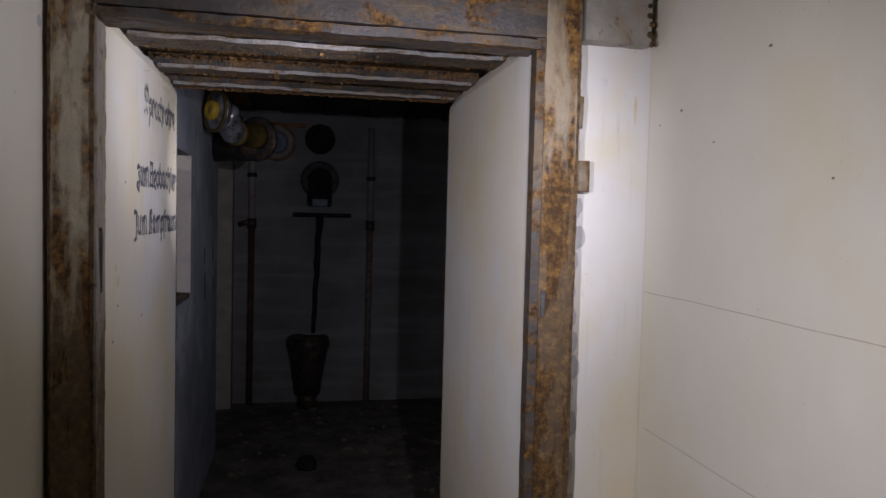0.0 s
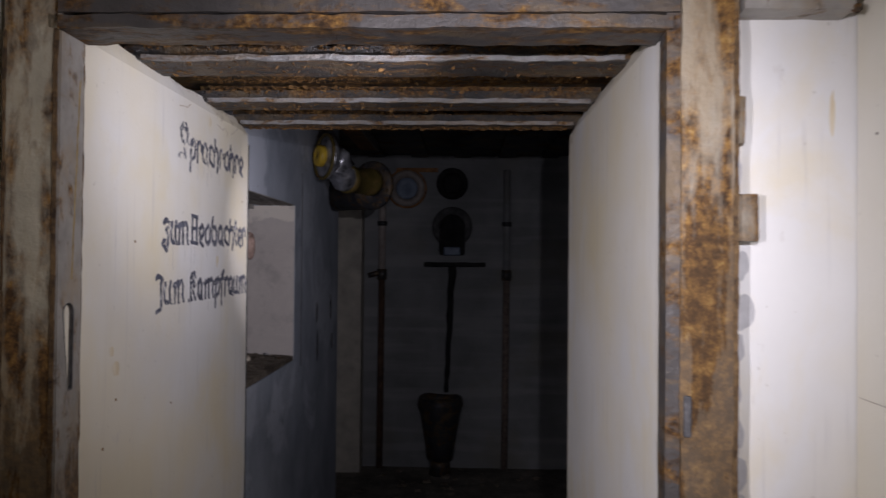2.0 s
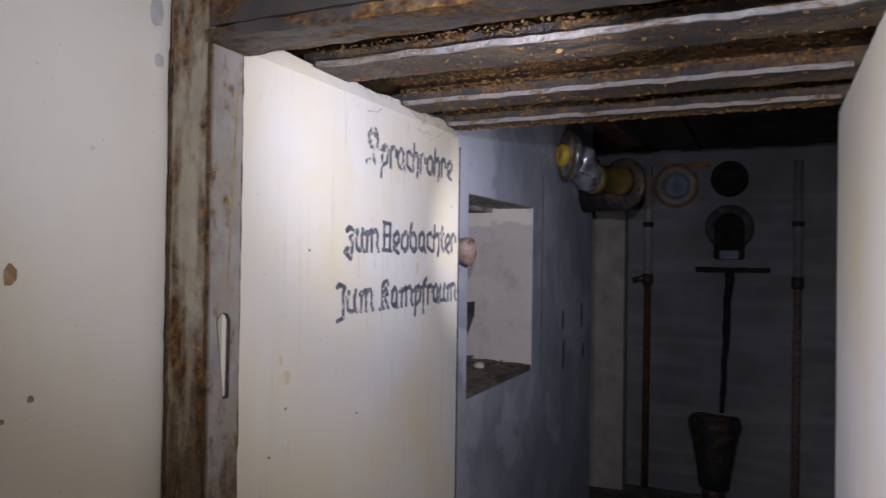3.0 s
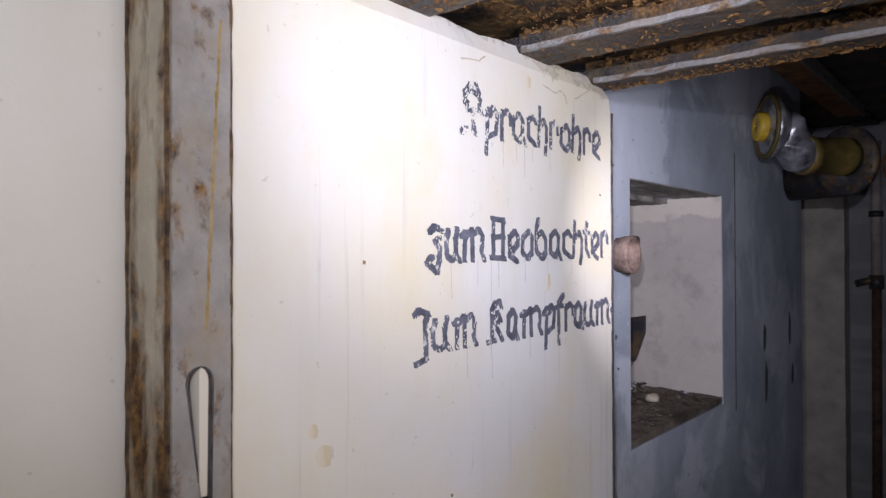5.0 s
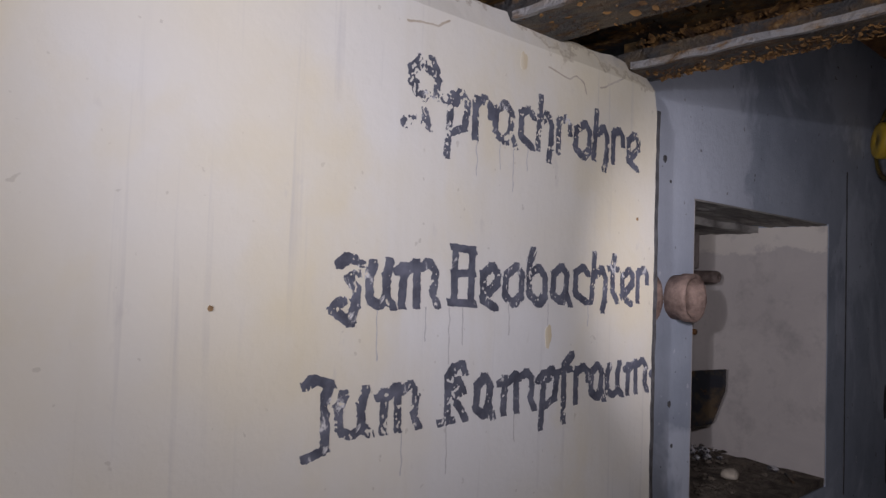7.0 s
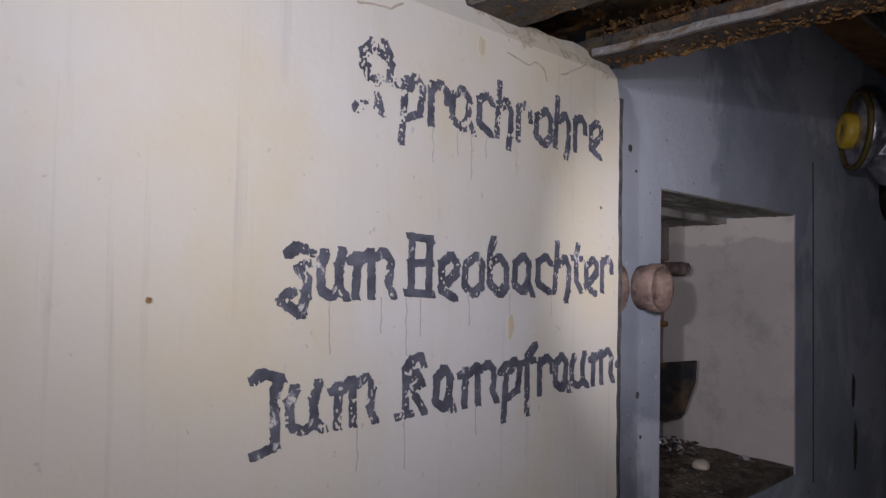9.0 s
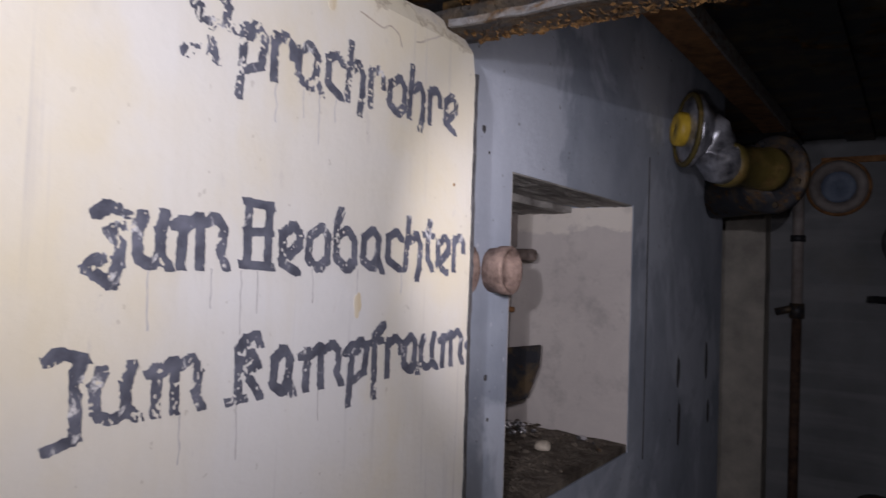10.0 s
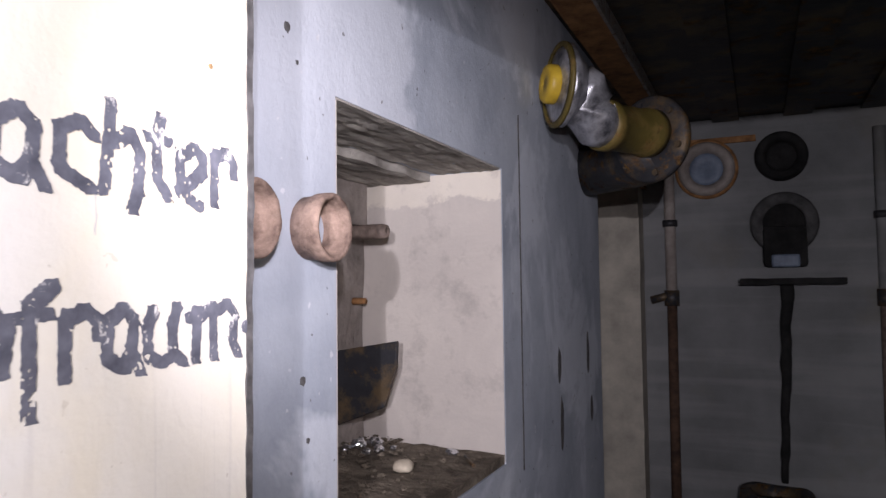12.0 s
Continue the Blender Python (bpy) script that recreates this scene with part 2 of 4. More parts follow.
M_BEAM = material("dark_scaled_steel", rusty((0.060, 0.057, 0.058), 0.42, 30, (0.45, 1, 1), 4.0), 0.42, 0.3, bumps=((150, 0.9), (55, 1.0), (18, 0.6)), depth=0.009, spec=0.7)
# worn paint on steel edges, made paler to stand for the light they catch
M_EDGE = material("worn_paint_lit_edge", rusty((0.30, 0.29, 0.29), 0.36, 46, (0.4, 1, 1), 8.0), 0.42, bumps=((150, 0.9), (45, 0.9)), depth=0.007, spec=0.7)
M_RECESS = material("flaking_rust", rusty((0.030, 0.027, 0.026), 0.60, 20, (0.6, 1, 1), 7.0), 0.8, bumps=((80, 0.6), (25, 0.7)), depth=0.008)
M_FLAKE = material("orange_rust_flake", two_tone((0.05, 0.025, 0.012), (0.27, 0.145, 0.05), 60), 0.85, bumps=())
M_LETTER = material("worn_black_paint", letter_paint(0.03), 0.6, bumps=())
M_NICHE = material("stained_cream_plaster", niche_paint, 0.85, bumps=((120, 0.2), (20, 0.3), (6, 0.4)), depth=0.004)
M_NBACK = material("brown_grey_concrete", two_tone((0.16, 0.14, 0.13), (0.34, 0.30, 0.28), 9), 0.9, bumps=((60, 0.5), (12, 0.7)), depth=0.012)
M_NTOP = material("board_marked_concrete", two_tone((0.20, 0.185, 0.17), (0.44, 0.415, 0.385), 26, (1.6, 0.35, 1)), 0.9, bumps=((60, 0.5), (18, 0.4)), depth=0.008)
M_DIRT = material("brown_dirt", two_tone((0.07, 0.055, 0.042), (0.24, 0.20, 0.16), 18), 0.95, bumps=((80, 0.6), (20, 0.8)), depth=0.014)
M_CLAY = material("rusted_pink_brown_tube", two_tone((0.12, 0.080, 0.066), (0.36, 0.255, 0.21), 30), 0.8, bumps=((110, 0.6), (40, 0.7)), depth=0.006)
M_IRON = material("dark_iron", rusty((0.055, 0.055, 0.062), 0.3, 20), 0.5, 0.4, bumps=((90, 0.4),), depth=0.003)
M_IRON2 = material("bare_dark_iron", rusty((0.045, 0.046, 0.054), 0.12, 24), 0.5, 0.35, bumps=((90, 0.4),), depth=0.003)
M_ROD = material("brown_grey_iron", two_tone((0.10, 0.075, 0.065), (0.24, 0.185, 0.16), 40), 0.7, bumps=((90, 0.5),), depth=0.003)
M_RAIL = material("brown_rusted_angle", two_tone((0.14, 0.068, 0.030), (0.38, 0.19, 0.080), 22), 0.75, bumps=((90, 0.5),), depth=0.003)
M_YELLOW = material("yellow_enamel", two_tone((0.42, 0.27, 0.025), (0.60, 0.41, 0.04), 16), 0.45, bumps=((70, 0.3),), depth=0.002, spec=0.5)
M_OCHRE = material("ochre_paint_on_pipe", rusty((0.115, 0.088, 0.024), 0.26, 22), 0.55, bumps=((70, 0.4),), depth=0.003)
M_ZINC = material("grey_zinc_disc", two_tone((0.09, 0.09, 0.105), (0.55, 0.55, 0.60), 20), 0.32, 0.6, bumps=((60, 0.4),), depth=0.003, spec=0.5)
M_HOLE = material("dark_pit", two_tone((0.05, 0.048, 0.05), (0.13, 0.125, 0.13), 60), 0.95, bumps=())
M_BLACK = material("sooted_black", two_tone((0.010, 0.010, 0.011), (0.030, 0.029, 0.030), 10), 0.95, bumps=())
M_PIPE = material("dark_brown_rusted_pipe", two_tone((0.045, 0.028, 0.022), (0.12, 0.068, 0.045), 22), 0.85, bumps=((60, 0.4),), depth=0.003)
M_SOOT = material("sooted_grey_concrete", two_tone((0.05, 0.049, 0.052), (0.12, 0.118, 0.122), 16), 0.9, bumps=((50, 0.4),), depth=0.004)
M_BLUE = material("blue_grey_cap", two_tone((0.12, 0.15, 0.22), (0.22, 0.27, 0.36), 14), 0.5, bumps=((60, 0.3),), depth=0.002)
M_PINK = material("pinkish_grey_pipe", two_tone((0.25, 0.215, 0.20), (0.40, 0.355, 0.335), 14), 0.7, bumps=((60, 0.4),), depth=0.003)
M_STONE = material("pale_stone", two_tone((0.40, 0.34, 0.27), (0.62, 0.55, 0.45), 22), 0.9, bumps=((60, 0.5),), depth=0.004)
M_FOIL = material("crumpled_foil", two_tone((0.62, 0.64, 0.70), (0.90, 0.91, 0.95), 30), 0.22, 0.95, bumps=((70, 0.6),), depth=0.003, spec=0.6)
M_SLOT = material("blue_grey_steel", two_tone((0.15, 0.155, 0.17), (0.25, 0.255, 0.28), 40), 0.6, bumps=((90, 0.4),), depth=0.002)
M_GOLD = material("yellow_brown_run", two_tone((0.26, 0.17, 0.055), (0.44, 0.33, 0.16), 50), 0.7, bumps=())
M_PIER = material("dusty_beige_plaster", two_tone((0.34, 0.315, 0.28), (0.52, 0.48, 0.42), 8), 0.85, bumps=((60, 0.3), (10, 0.4)), depth=0.004)
M_DAB = material("grey_paint_dab", two_tone((0.42, 0.41, 0.42), (0.55, 0.54, 0.55), 30), 0.8, bumps=())
M_PENCIL = material("faint_dark_crack", two_tone((0.46, 0.41, 0.34), (0.60, 0.55, 0.48), 30), 0.9, bumps=())
M_CHIP = material("bare_brown_spot", two_tone((0.20, 0.12, 0.06), (0.42, 0.28, 0.15), 40), 0.9, bumps=())
M_CRACK = material("brown_crack", two_tone((0.46, 0.38, 0.29), (0.64, 0.57, 0.48), 40), 0.9, bumps=())
M_RUN = material("grey_paint_run", two_tone((0.50, 0.48, 0.48), (0.66, 0.64, 0.63), 40), 0.8, bumps=())
M_STREAK = material("rust_streak", two_tone((0.66, 0.54, 0.35), (0.76, 0.69, 0.55), 30, (1, 1, 0.2)), 0.85, bumps=())


# ---- mesh helpers ----
def box(bm, x0, x1, y0, y1, z0, z1):
    m = Matrix.LocRotScale(((x0 + x1) / 2, (y0 + y1) / 2, (z0 + z1) / 2), None, (x1 - x0, y1 - y0, z1 - z0))
    return bmesh.ops.create_cube(bm, size=1, matrix=m)["verts"]


def tube(bm, a, b, r0, r1=None, seg=28, cap=True):
    a, b = Vector(a), Vector(b)
    r1 = r0 if r1 is None else r1
    m = Matrix.Translation((a + b) / 2) @ (b - a).to_track_quat("Z", "Y").to_matrix().to_4x4()
    return bmesh.ops.create_cone(bm, cap_ends=cap, segments=seg, radius1=r0, radius2=r1, depth=(b - a).length, matrix=m)["verts"]


def turned(bm, a, axis, profile, seg=32):
    """A closed profile of (distance along the axis, radius) turned round the axis from a."""
    q = Vector(axis).normalized().to_track_quat("Z", "Y").to_matrix().to_4x4()
    m = Matrix.Translation(a) @ q
    rings = [[bm.verts.new(m @ Vector((r * math.cos(2 * math.pi * k / seg), r * math.sin(2 * math.pi * k / seg), d))) for k in range(seg)] for d, r in profile]
    for i in range(len(rings)):
        p, n = rings[i], rings[(i + 1) % len(rings)]
        for k in range(seg):
            bm.faces.new((p[k], p[(k + 1) % seg], n[(k + 1) % seg], n[k]))
    bmesh.ops.recalc_face_normals(bm, faces=bm.faces)


def soften(bm, w=0.003, seg=2):
    bmesh.ops.bevel(bm, geom=[e for e in bm.edges if e.calc_face_angle(0) > 0.6], offset=w, segments=seg, affect="EDGES", profile=0.6)


def roughen(bm, amount, scale, cuts=0, only=None):
    if cuts:
        bmesh.ops.subdivide_edges(bm, edges=bm.edges[:], cuts=cuts, use_grid_fill=True)
    for v in bm.verts:
        if only is None or only(v.co):
            v.co += noise.noise_vector(v.co * scale) * amount


def slabs(bm, x0, x1, y0, y1, z0, z1, nx, ny, nz):
    """A box whose faces are cut into a grid, so that it can be made uneven."""
    n0 = len(bm.verts)
    box(bm, x0, x1, y0, y1, z0, z1)
    bm.verts.ensure_lookup_table()
    for k, (lo, hi, n) in enumerate(((x0, x1, nx), (y0, y1, ny), (z0, z1, nz))):
        for i in range(1, n):
            co, no = [0, 0, 0], [0, 0, 0]
            co[k], no[k] = lo + (hi - lo) * i / n, 1
            vs = set(bm.verts[n0:])
            es = [e for e in bm.edges if e.verts[0] in vs]
            fs = [f for f in bm.faces if f.verts[0] in vs]
            bmesh.ops.bisect_plane(bm, geom=list(vs) + es + fs, plane_co=co, plane_no=no)
            bm.verts.ensure_lookup_table()


def place_of(ob):
    at = Vector((0, 0, 0))
    while ob:
        at, ob = at + ob.location, ob.parent
    return at


def mesh_of(name, bm, mat, smooth=False):
    me = bpy.data.meshes.new(name)
    bm.to_mesh(me)
    bm.free()
    me.materials.append(mat)
    for p in me.polygons:
        p.use_smooth = smooth
    return me


def structure(name, bm, mat, label="", category=""):
    return tagged(new(name, mesh_of(name, bm, mat)), label, category, kind="structure")


def thing(name, at, label, category, group=""):
    ob = new(name)
    ob.location, ob.empty_display_size = at, 0.05
    return tagged(ob, label, category, group)


def part(name, bm, mat, parent, label="", smooth=False):
    """Links a bmesh, given in the world's metres, as one mesh under a thing or a part."""
    at = place_of(parent)
    bmesh.ops.translate(bm, verts=bm.verts, vec=-at)
    ob = new(name, mesh_of(name, bm, mat, smooth))
    ob.parent = parent
    return tagged(ob, label)


def solo(name, bm, mat, at, label, category, smooth=False, group="", kind=""):
    """A thing of one mesh, given in the world's metres, with its origin at its base."""
    bmesh.ops.translate(bm, verts=bm.verts, vec=-Vector(at))
    ob = new(name, mesh_of(name, bm, mat, smooth))
    ob.location = at
    return tagged(ob, label, category, group, kind)


def fresh():
    return bmesh.new()


# ---- the large structure ----
XL, XR = -0.32, 0.522          # the two jambs
YF, YB = 1.25, 2.10            # front and back of the thick doorway wall
GX, GEND = -0.41, 3.97         # grey side wall of the room
FARY, TOP = 5.0, 2.10
SOFFIT = 1.750

bm = fresh(); slabs(bm, -2.2, 2.2, -2.3, 5.3, -0.2, 0.0, 22, 38, 1)
roughen(bm, 0.012, 2.5, only=lambda c: c.z > -0.01)
for v in bm.verts:
    v.co.z = min(v.co.z, 0.004)
structure("floor", bm, M_FLOOR, "dark dirty concrete floor with dust", "floor")

bm = fresh(); box(bm, -0.705, -0.405, -2.0, 1.2475, 0.0, TOP)
structure("wall_corridor_west", bm, M_CORR, "cream plastered corridor wall with yellowed patches", "wall")
bm = fresh(); box(bm, 0.79, 1.09, -2.0, 1.2475, 0.0, TOP)
structure("wall_corridor_east", bm, M_CORR, "cream plastered corridor wall with a faint crack", "wall")
bm = fresh(); box(bm, -0.705, 1.09, -2.3, -2.0, 0.0, TOP)
structure("wall_corridor_south", bm, M_CORR, "cream plastered end wall of the corridor", "wall")
bm = fresh(); box(bm, -0.705, 1.09, -2.3, 1.2475, TOP + 0.002, TOP + 0.25)
structure("ceiling_corridor", bm, M_CEIL0, "pale plastered corridor ceiling", "ceiling")


def jamb_block(x0, x1, face):
    b = fresh()
    slabs(b, x0, x1, YF, YB, 0.0, SOFFIT + 0.006, 1, 34, 60)
    def near(c):
        return abs(c.x - face) < 0.001 and abs(c.y - YB) < 0.001
    bmesh.ops.bevel(b, geom=[e for e in b.edges if all(near(v.co) for v in e.verts)], offset=0.003, segments=2, affect="EDGES")
    for v in b.verts:
        if abs(v.co.x - face) < 0.02 and v.co.y > YB - 0.02:
            v.co.y += 0.002 * noise.noise(Vector((0, 1, v.co.z * 26))) + 0.002 * noise.noise(Vector((3, 1, v.co.z * 70)))
            top = max(0.0, v.co.z - 1.69)
            v.co.y -= 0.25 * top
    for v in b.verts:
        if abs(v.co.x - face) < 0.02 and v.co.z > SOFFIT:
            ragged = 0.007 * noise.noise(Vector((face, v.co.y * 14, 2))) + 0.003 * noise.noise(Vector((face, v.co.y * 45, 7)))
            v.co.z += ragged - 0.16 * max(0.0, v.co.y - 2.01)
            v.co.x += (-1 if x1 == face else 1) * 0.012
    return b


structure("wall_doorway_west", jamb_block(-1.4, XL, XL), M_JAMB, "thick whitewashed doorway wall with stencilled black lettering", "wall")
structure("wall_doorway_east", jamb_block(XR, 2.0, XR), M_JAMB, "thick whitewashed doorway wall with a bare reveal", "wall")
bm = fresh(); box(bm, -1.4, 2.0, YF + 0.002, YB - 0.002, SOFFIT + 0.040, TOP)
structure("wall_over_doorway", bm, M_RECESS, "wall over the doorway, flaking rust underneath", "wall")

# grey side wall with the niche through it
NY0, NY1, NZ0, NZ1, NX = 2.376, 3.0, 1.02, 1.606, -0.74
bm = fresh()
box(bm, -1.0, GX, YB, NY0 - 0.004, 0, TOP)
box(bm, -1.0, GX, NY1 + 0.004, GEND, 0, TOP)
box(bm, -1.0, GX, NY0 - 0.004, NY1 + 0.004, 0, NZ0 - 0.02)
box(bm, -1.0, GX, NY0 - 0.004, NY1 + 0.004, NZ1 + 0.004, TOP)
box(bm, -1.0, NX - 0.02, NY0 - 0.004, NY1 + 0.004, NZ0 - 0.02, NZ1 + 0.004)
bmesh.ops.remove_doubles(bm, verts=bm.verts, dist=0.0005)
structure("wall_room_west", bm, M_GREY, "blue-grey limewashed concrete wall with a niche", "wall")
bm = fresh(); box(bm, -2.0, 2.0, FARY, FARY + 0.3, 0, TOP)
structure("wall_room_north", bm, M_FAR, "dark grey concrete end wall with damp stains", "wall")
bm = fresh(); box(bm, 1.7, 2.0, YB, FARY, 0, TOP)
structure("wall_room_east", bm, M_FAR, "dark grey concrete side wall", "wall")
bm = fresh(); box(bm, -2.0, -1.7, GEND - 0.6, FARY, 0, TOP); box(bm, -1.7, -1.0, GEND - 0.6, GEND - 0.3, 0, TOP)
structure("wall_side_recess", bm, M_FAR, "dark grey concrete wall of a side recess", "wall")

# steel ceiling of the room: dark plates between the flanges of girders
bm = fresh(); box(bm, -2.0, 2.0, YB, FARY + 0.3, TOP + 0.002, TOP + 0.25)
for k in range(9):
    x = -0.62 + 0.29 * k
    box(bm, x - 0.055, x + 0.055, YB + 0.002, FARY - 0.002, TOP - 0.016, TOP + 0.001)
structure("ceiling_room", bm, M_CEIL, "black rusted steel ceiling with girder flanges", "ceiling")

# niche linings
bm = fresh(); slabs(bm, NX - 0.015, GX - 0.001, NY1, NY1 + 0.003, NZ0 - 0.015, NZ1, 12, 1, 16)
structure("trim_niche_reveal", bm, M_NICHE, "stained cream plaster side of the niche", "niche")
bm = fresh(); slabs(bm, NX - 0.015, NX, NY0, NY1 - 0.001, NZ0 - 0.015, NZ1, 1, 16, 16)
roughen(bm, 0.010, 9, only=lambda c: c.x > NX - 0.005)
structure("trim_niche_back", bm, M_NBACK, "rough brown-grey back of the niche", "niche")
bm = fresh(); box(bm, NX, GX - 0.001, NY0 - 0.003, NY0, NZ0 - 0.015, NZ1)
structure("trim_niche_side", bm, M_NICHE, "cream plaster side of the niche", "niche")
bm = fresh(); slabs(bm, NX, GX - 0.0015, NY0, NY1 - 0.001, NZ0 - 0.018, NZ0, 16, 26, 1)
for v in bm.verts:
    if v.co.z > NZ0 - 0.01:
        deep = (GX - v.co.x) / 0.33
        v.co.z += 0.012 * deep * (1 + noise.noise(v.co * 14)) + 0.004 * noise.noise(v.co * 40) * min(1, deep * 6)
structure("trim_niche_floor", bm, M_DIRT, "dirt-covered floor of the niche", "niche")

# rough top of the niche, cast in two courses with a crack between them
bm = fresh()
for x0, x1, drop in ((-0.56, GX - 0.002, 0.0), (NX, -0.572, 0.016)):
    n0 = len(bm.verts)
    slabs(bm, x0, x1, NY0, NY1 - 0.001, NZ1 + 0.001 - drop, NZ1 + 0.012, 14, 40, 1)
    for v in bm.verts[n0:]:
        edge = v.co.x > x1 - 0.001
        if edge and drop:
            v.co.x += 0.022 * noise.noise(Vector((2, v.co.y * 9, 1)))
        if v.co.z < NZ1 + 0.004 and not (edge and not drop):
            v.co.z += 0.0045 * noise.noise(Vector((v.co.x * 60, v.co.y * 14, drop * 99))) + 0.0015 * noise.noise(v.co * 90)
structure("trim_niche_top", bm, M_NTOP, "rough board-marked concrete top of the niche", "niche")


# ---- the steel door frame ----
frame_l = thing("door_frame", (0.1, 1.225, 0.0), "rusty steel door frame with flaking grey paint", "door frame")


def flange(x0, x1, y0, y1, z0, z1, amount=0.0025):
    b = fresh()
    n = max(2, int((z1 - z0) / 0.03))
    slabs(b, x0, x1, y0, y1, z0, z1, 2, 1, n)
    for v in b.verts:
        v.co.x += amount * noise.noise(Vector((round(v.co.x, 2) * 40, 0, v.co.z * 18)))
        v.co.y += 0.6 * amount * noise.noise(Vector((v.co.x * 60, 5, v.co.z * 30)))
    return b


part("left_post", flange(-0.394, -0.3198, 1.2195, 1.2325, 0.0, 1.86), M_FRAME_L, frame_l, "front flange with grey paint peeling off brown rust")
part("right_post", flange(0.538, 0.614, 1.212, 1.232, 0.0, 1.86), M_FRAME_R, frame_l, "front flange, heavily rusted, some paint left")
part("right_return", flange(0.5185, 0.5375, 1.214, 1.2485, 0.0, 1.74, 0.001), M_LINTEL, frame_l, "rust-brown inner flange")


def outline(bm, pts, x0, x1, hole=None):
    """A plate in a plane of constant x, between x0 and x1, with (y, z) outline and an opening."""
    rims = []
    for loop in [pts] + ([hole] if hole else []):
        vs = [bm.verts.new((x0, y, z)) for y, z in loop]
        rims += [bm.edges.new((vs[i], vs[(i + 1) % len(vs)])) for i in range(len(vs))]
    got = bmesh.ops.triangle_fill(bm, edges=rims, use_beauty=True, use_dissolve=False)
    faces = [g for g in got["geom"] if isinstance(g, bmesh.types.BMFace)]
    more = bmesh.ops.extrude_face_region(bm, geom=faces)["geom"]
    bmesh.ops.translate(bm, verts=[g for g in more if isinstance(g, bmesh.types.BMVert)], vec=(x1 - x0, 0, 0))
    bmesh.ops.recalc_face_normals(bm, faces=bm.faces)


# the inner flange has a keyhole-shaped slot for the bolt
slot = [(1.2465 + 0.0125 * math.cos(a), 1.323 + 0.014 * math.sin(a)) for a in [math.pi * k / 8 for k in range(9)]] + [(1.2405, 1.27), (1.2475, 1.216), (1.2575, 1.216)]
bm = fresh(); outline(bm, [(1.2197, 0.0), (1.279, 0.0), (1.279, 1.742), (1.2197, 1.742)], -0.3196, -0.3135, slot)
part("left_return", bm, M_RETURN, frame_l, "grey-beige painted inner flange with a keyhole slot")
cy, cz = sum(p[0] for p in slot) / len(slot), sum(p[1] for p in slot) / len(slot)
bm = fresh(); outline(bm, [(cy + (y - cy) * 1.16, cz + (z - cz) * 1.03) for y, z in slot], -0.3185, -0.3131, slot)
part("slot_rim", bm, M_HOLE, frame_l, "dark burnt rim of the keyhole slot")
bm = fresh(); box(bm, -0.345, -0.337, 1.2330, 1.2495, 1.19, 1.35)
part("slot_back", bm, M_SLOT, frame_l, "blue-grey steel behind the slot")
# a yellow run of rust water down the inner flange
bm = fresh()
for k in range(34):
    z = 1.66 - 0.0085 * k
    y = 1.268 - 0.00045 * k + 0.0012 * noise.noise(Vector((3, 1, z * 40)))
    w = 0.0014 + 0.0011 * noise.noise(Vector((8, 2, z * 60)))
    box(bm, -0.3137, -0.3130, y - w, y + w, z - 0.0085, z)
part("rust_run", bm, M_GOLD, frame_l, "thin yellow-brown rust run")
bm = fresh(); slabs(bm, -0.317, 0.537, 1.214, 1.234, 1.742, 1.90, 40, 1, 4)
roughen(bm, 0.002, 22)
part("head_plate", bm, M_LINTEL, frame_l, "grey-brown steel plate over the doorway")
bm = fresh(); slabs(bm, -0.312, 0.525, 1.205, 1.283, 1.717, 1.735, 60, 1, 1)
for v in bm.verts:
    v.co.z += 0.003 * noise.noise(Vector((v.co.x * 30, v.co.y * 9, 1)))
    v.co.y += 0.004 * noise.noise(Vector((v.co.x * 22, 4, 1)))
part("head_lip", bm, M_LINTEL, frame_l, "rusted lower lip of the head plate")

for z0, z1, w in ((1.432, 1.497, 0.032), (1.565, 1.63, 0.014)):
    bm = fresh(); box(bm, 0.606, 0.614 + w, 1.222, 1.246, z0, z1); soften(bm, 0.003); roughen(bm, 0.002, 40)
    part("hinge_lug", bm, M_FRAME_R, frame_l, "rust-brown hinge lug")
for name, x0, x1, y0, y1 in (("rust_edge", -0.3198, -0.3128, 1.2772, 1.2812), ("rust_edge", -0.396, -0.3895, 1.2168, 1.2208), ("rust_edge", -0.325, -0.3165, 1.2168, 1.2208), ("rust_edge", 0.607, 0.6155, 1.2095, 1.2135)):
    b = fresh(); slabs(b, x0 + 0.0012, x1 - 0.0012, y0 + 0.0008, y1, 0.0, 1.72, 1, 1, 190)
    for v in b.verts:
        v.co.y += 0.0006 * noise.noise(Vector((x0 * 50, y0 * 50, v.co.z * 37)))
        v.co.x += 0.0016 * noise.noise(Vector((9 + x0 * 40, v.co.x * 300, v.co.z * 23))) + random.uniform(-0.0006, 0.0006)
        v.co.z += random.uniform(-0.003, 0.003)
    part(name, b, M_RUSTY, frame_l, "line of brown rust scale along the flange")
bm = fresh(); tube(bm, (0.1, 1.207, 1.79), (0.1, 1.215, 1.79), 0.010, 0.008, 12)
part("rivet", bm, M_PLATE, frame_l, "pale rivet head")
bm = fresh(); box(bm, 0.542, 0.552, 1.2095, 1.2125, 1.17, 1.225); soften(bm, 0.003)
part("bolt_mark", bm, M_HOLE, frame_l, "dark worn notch")

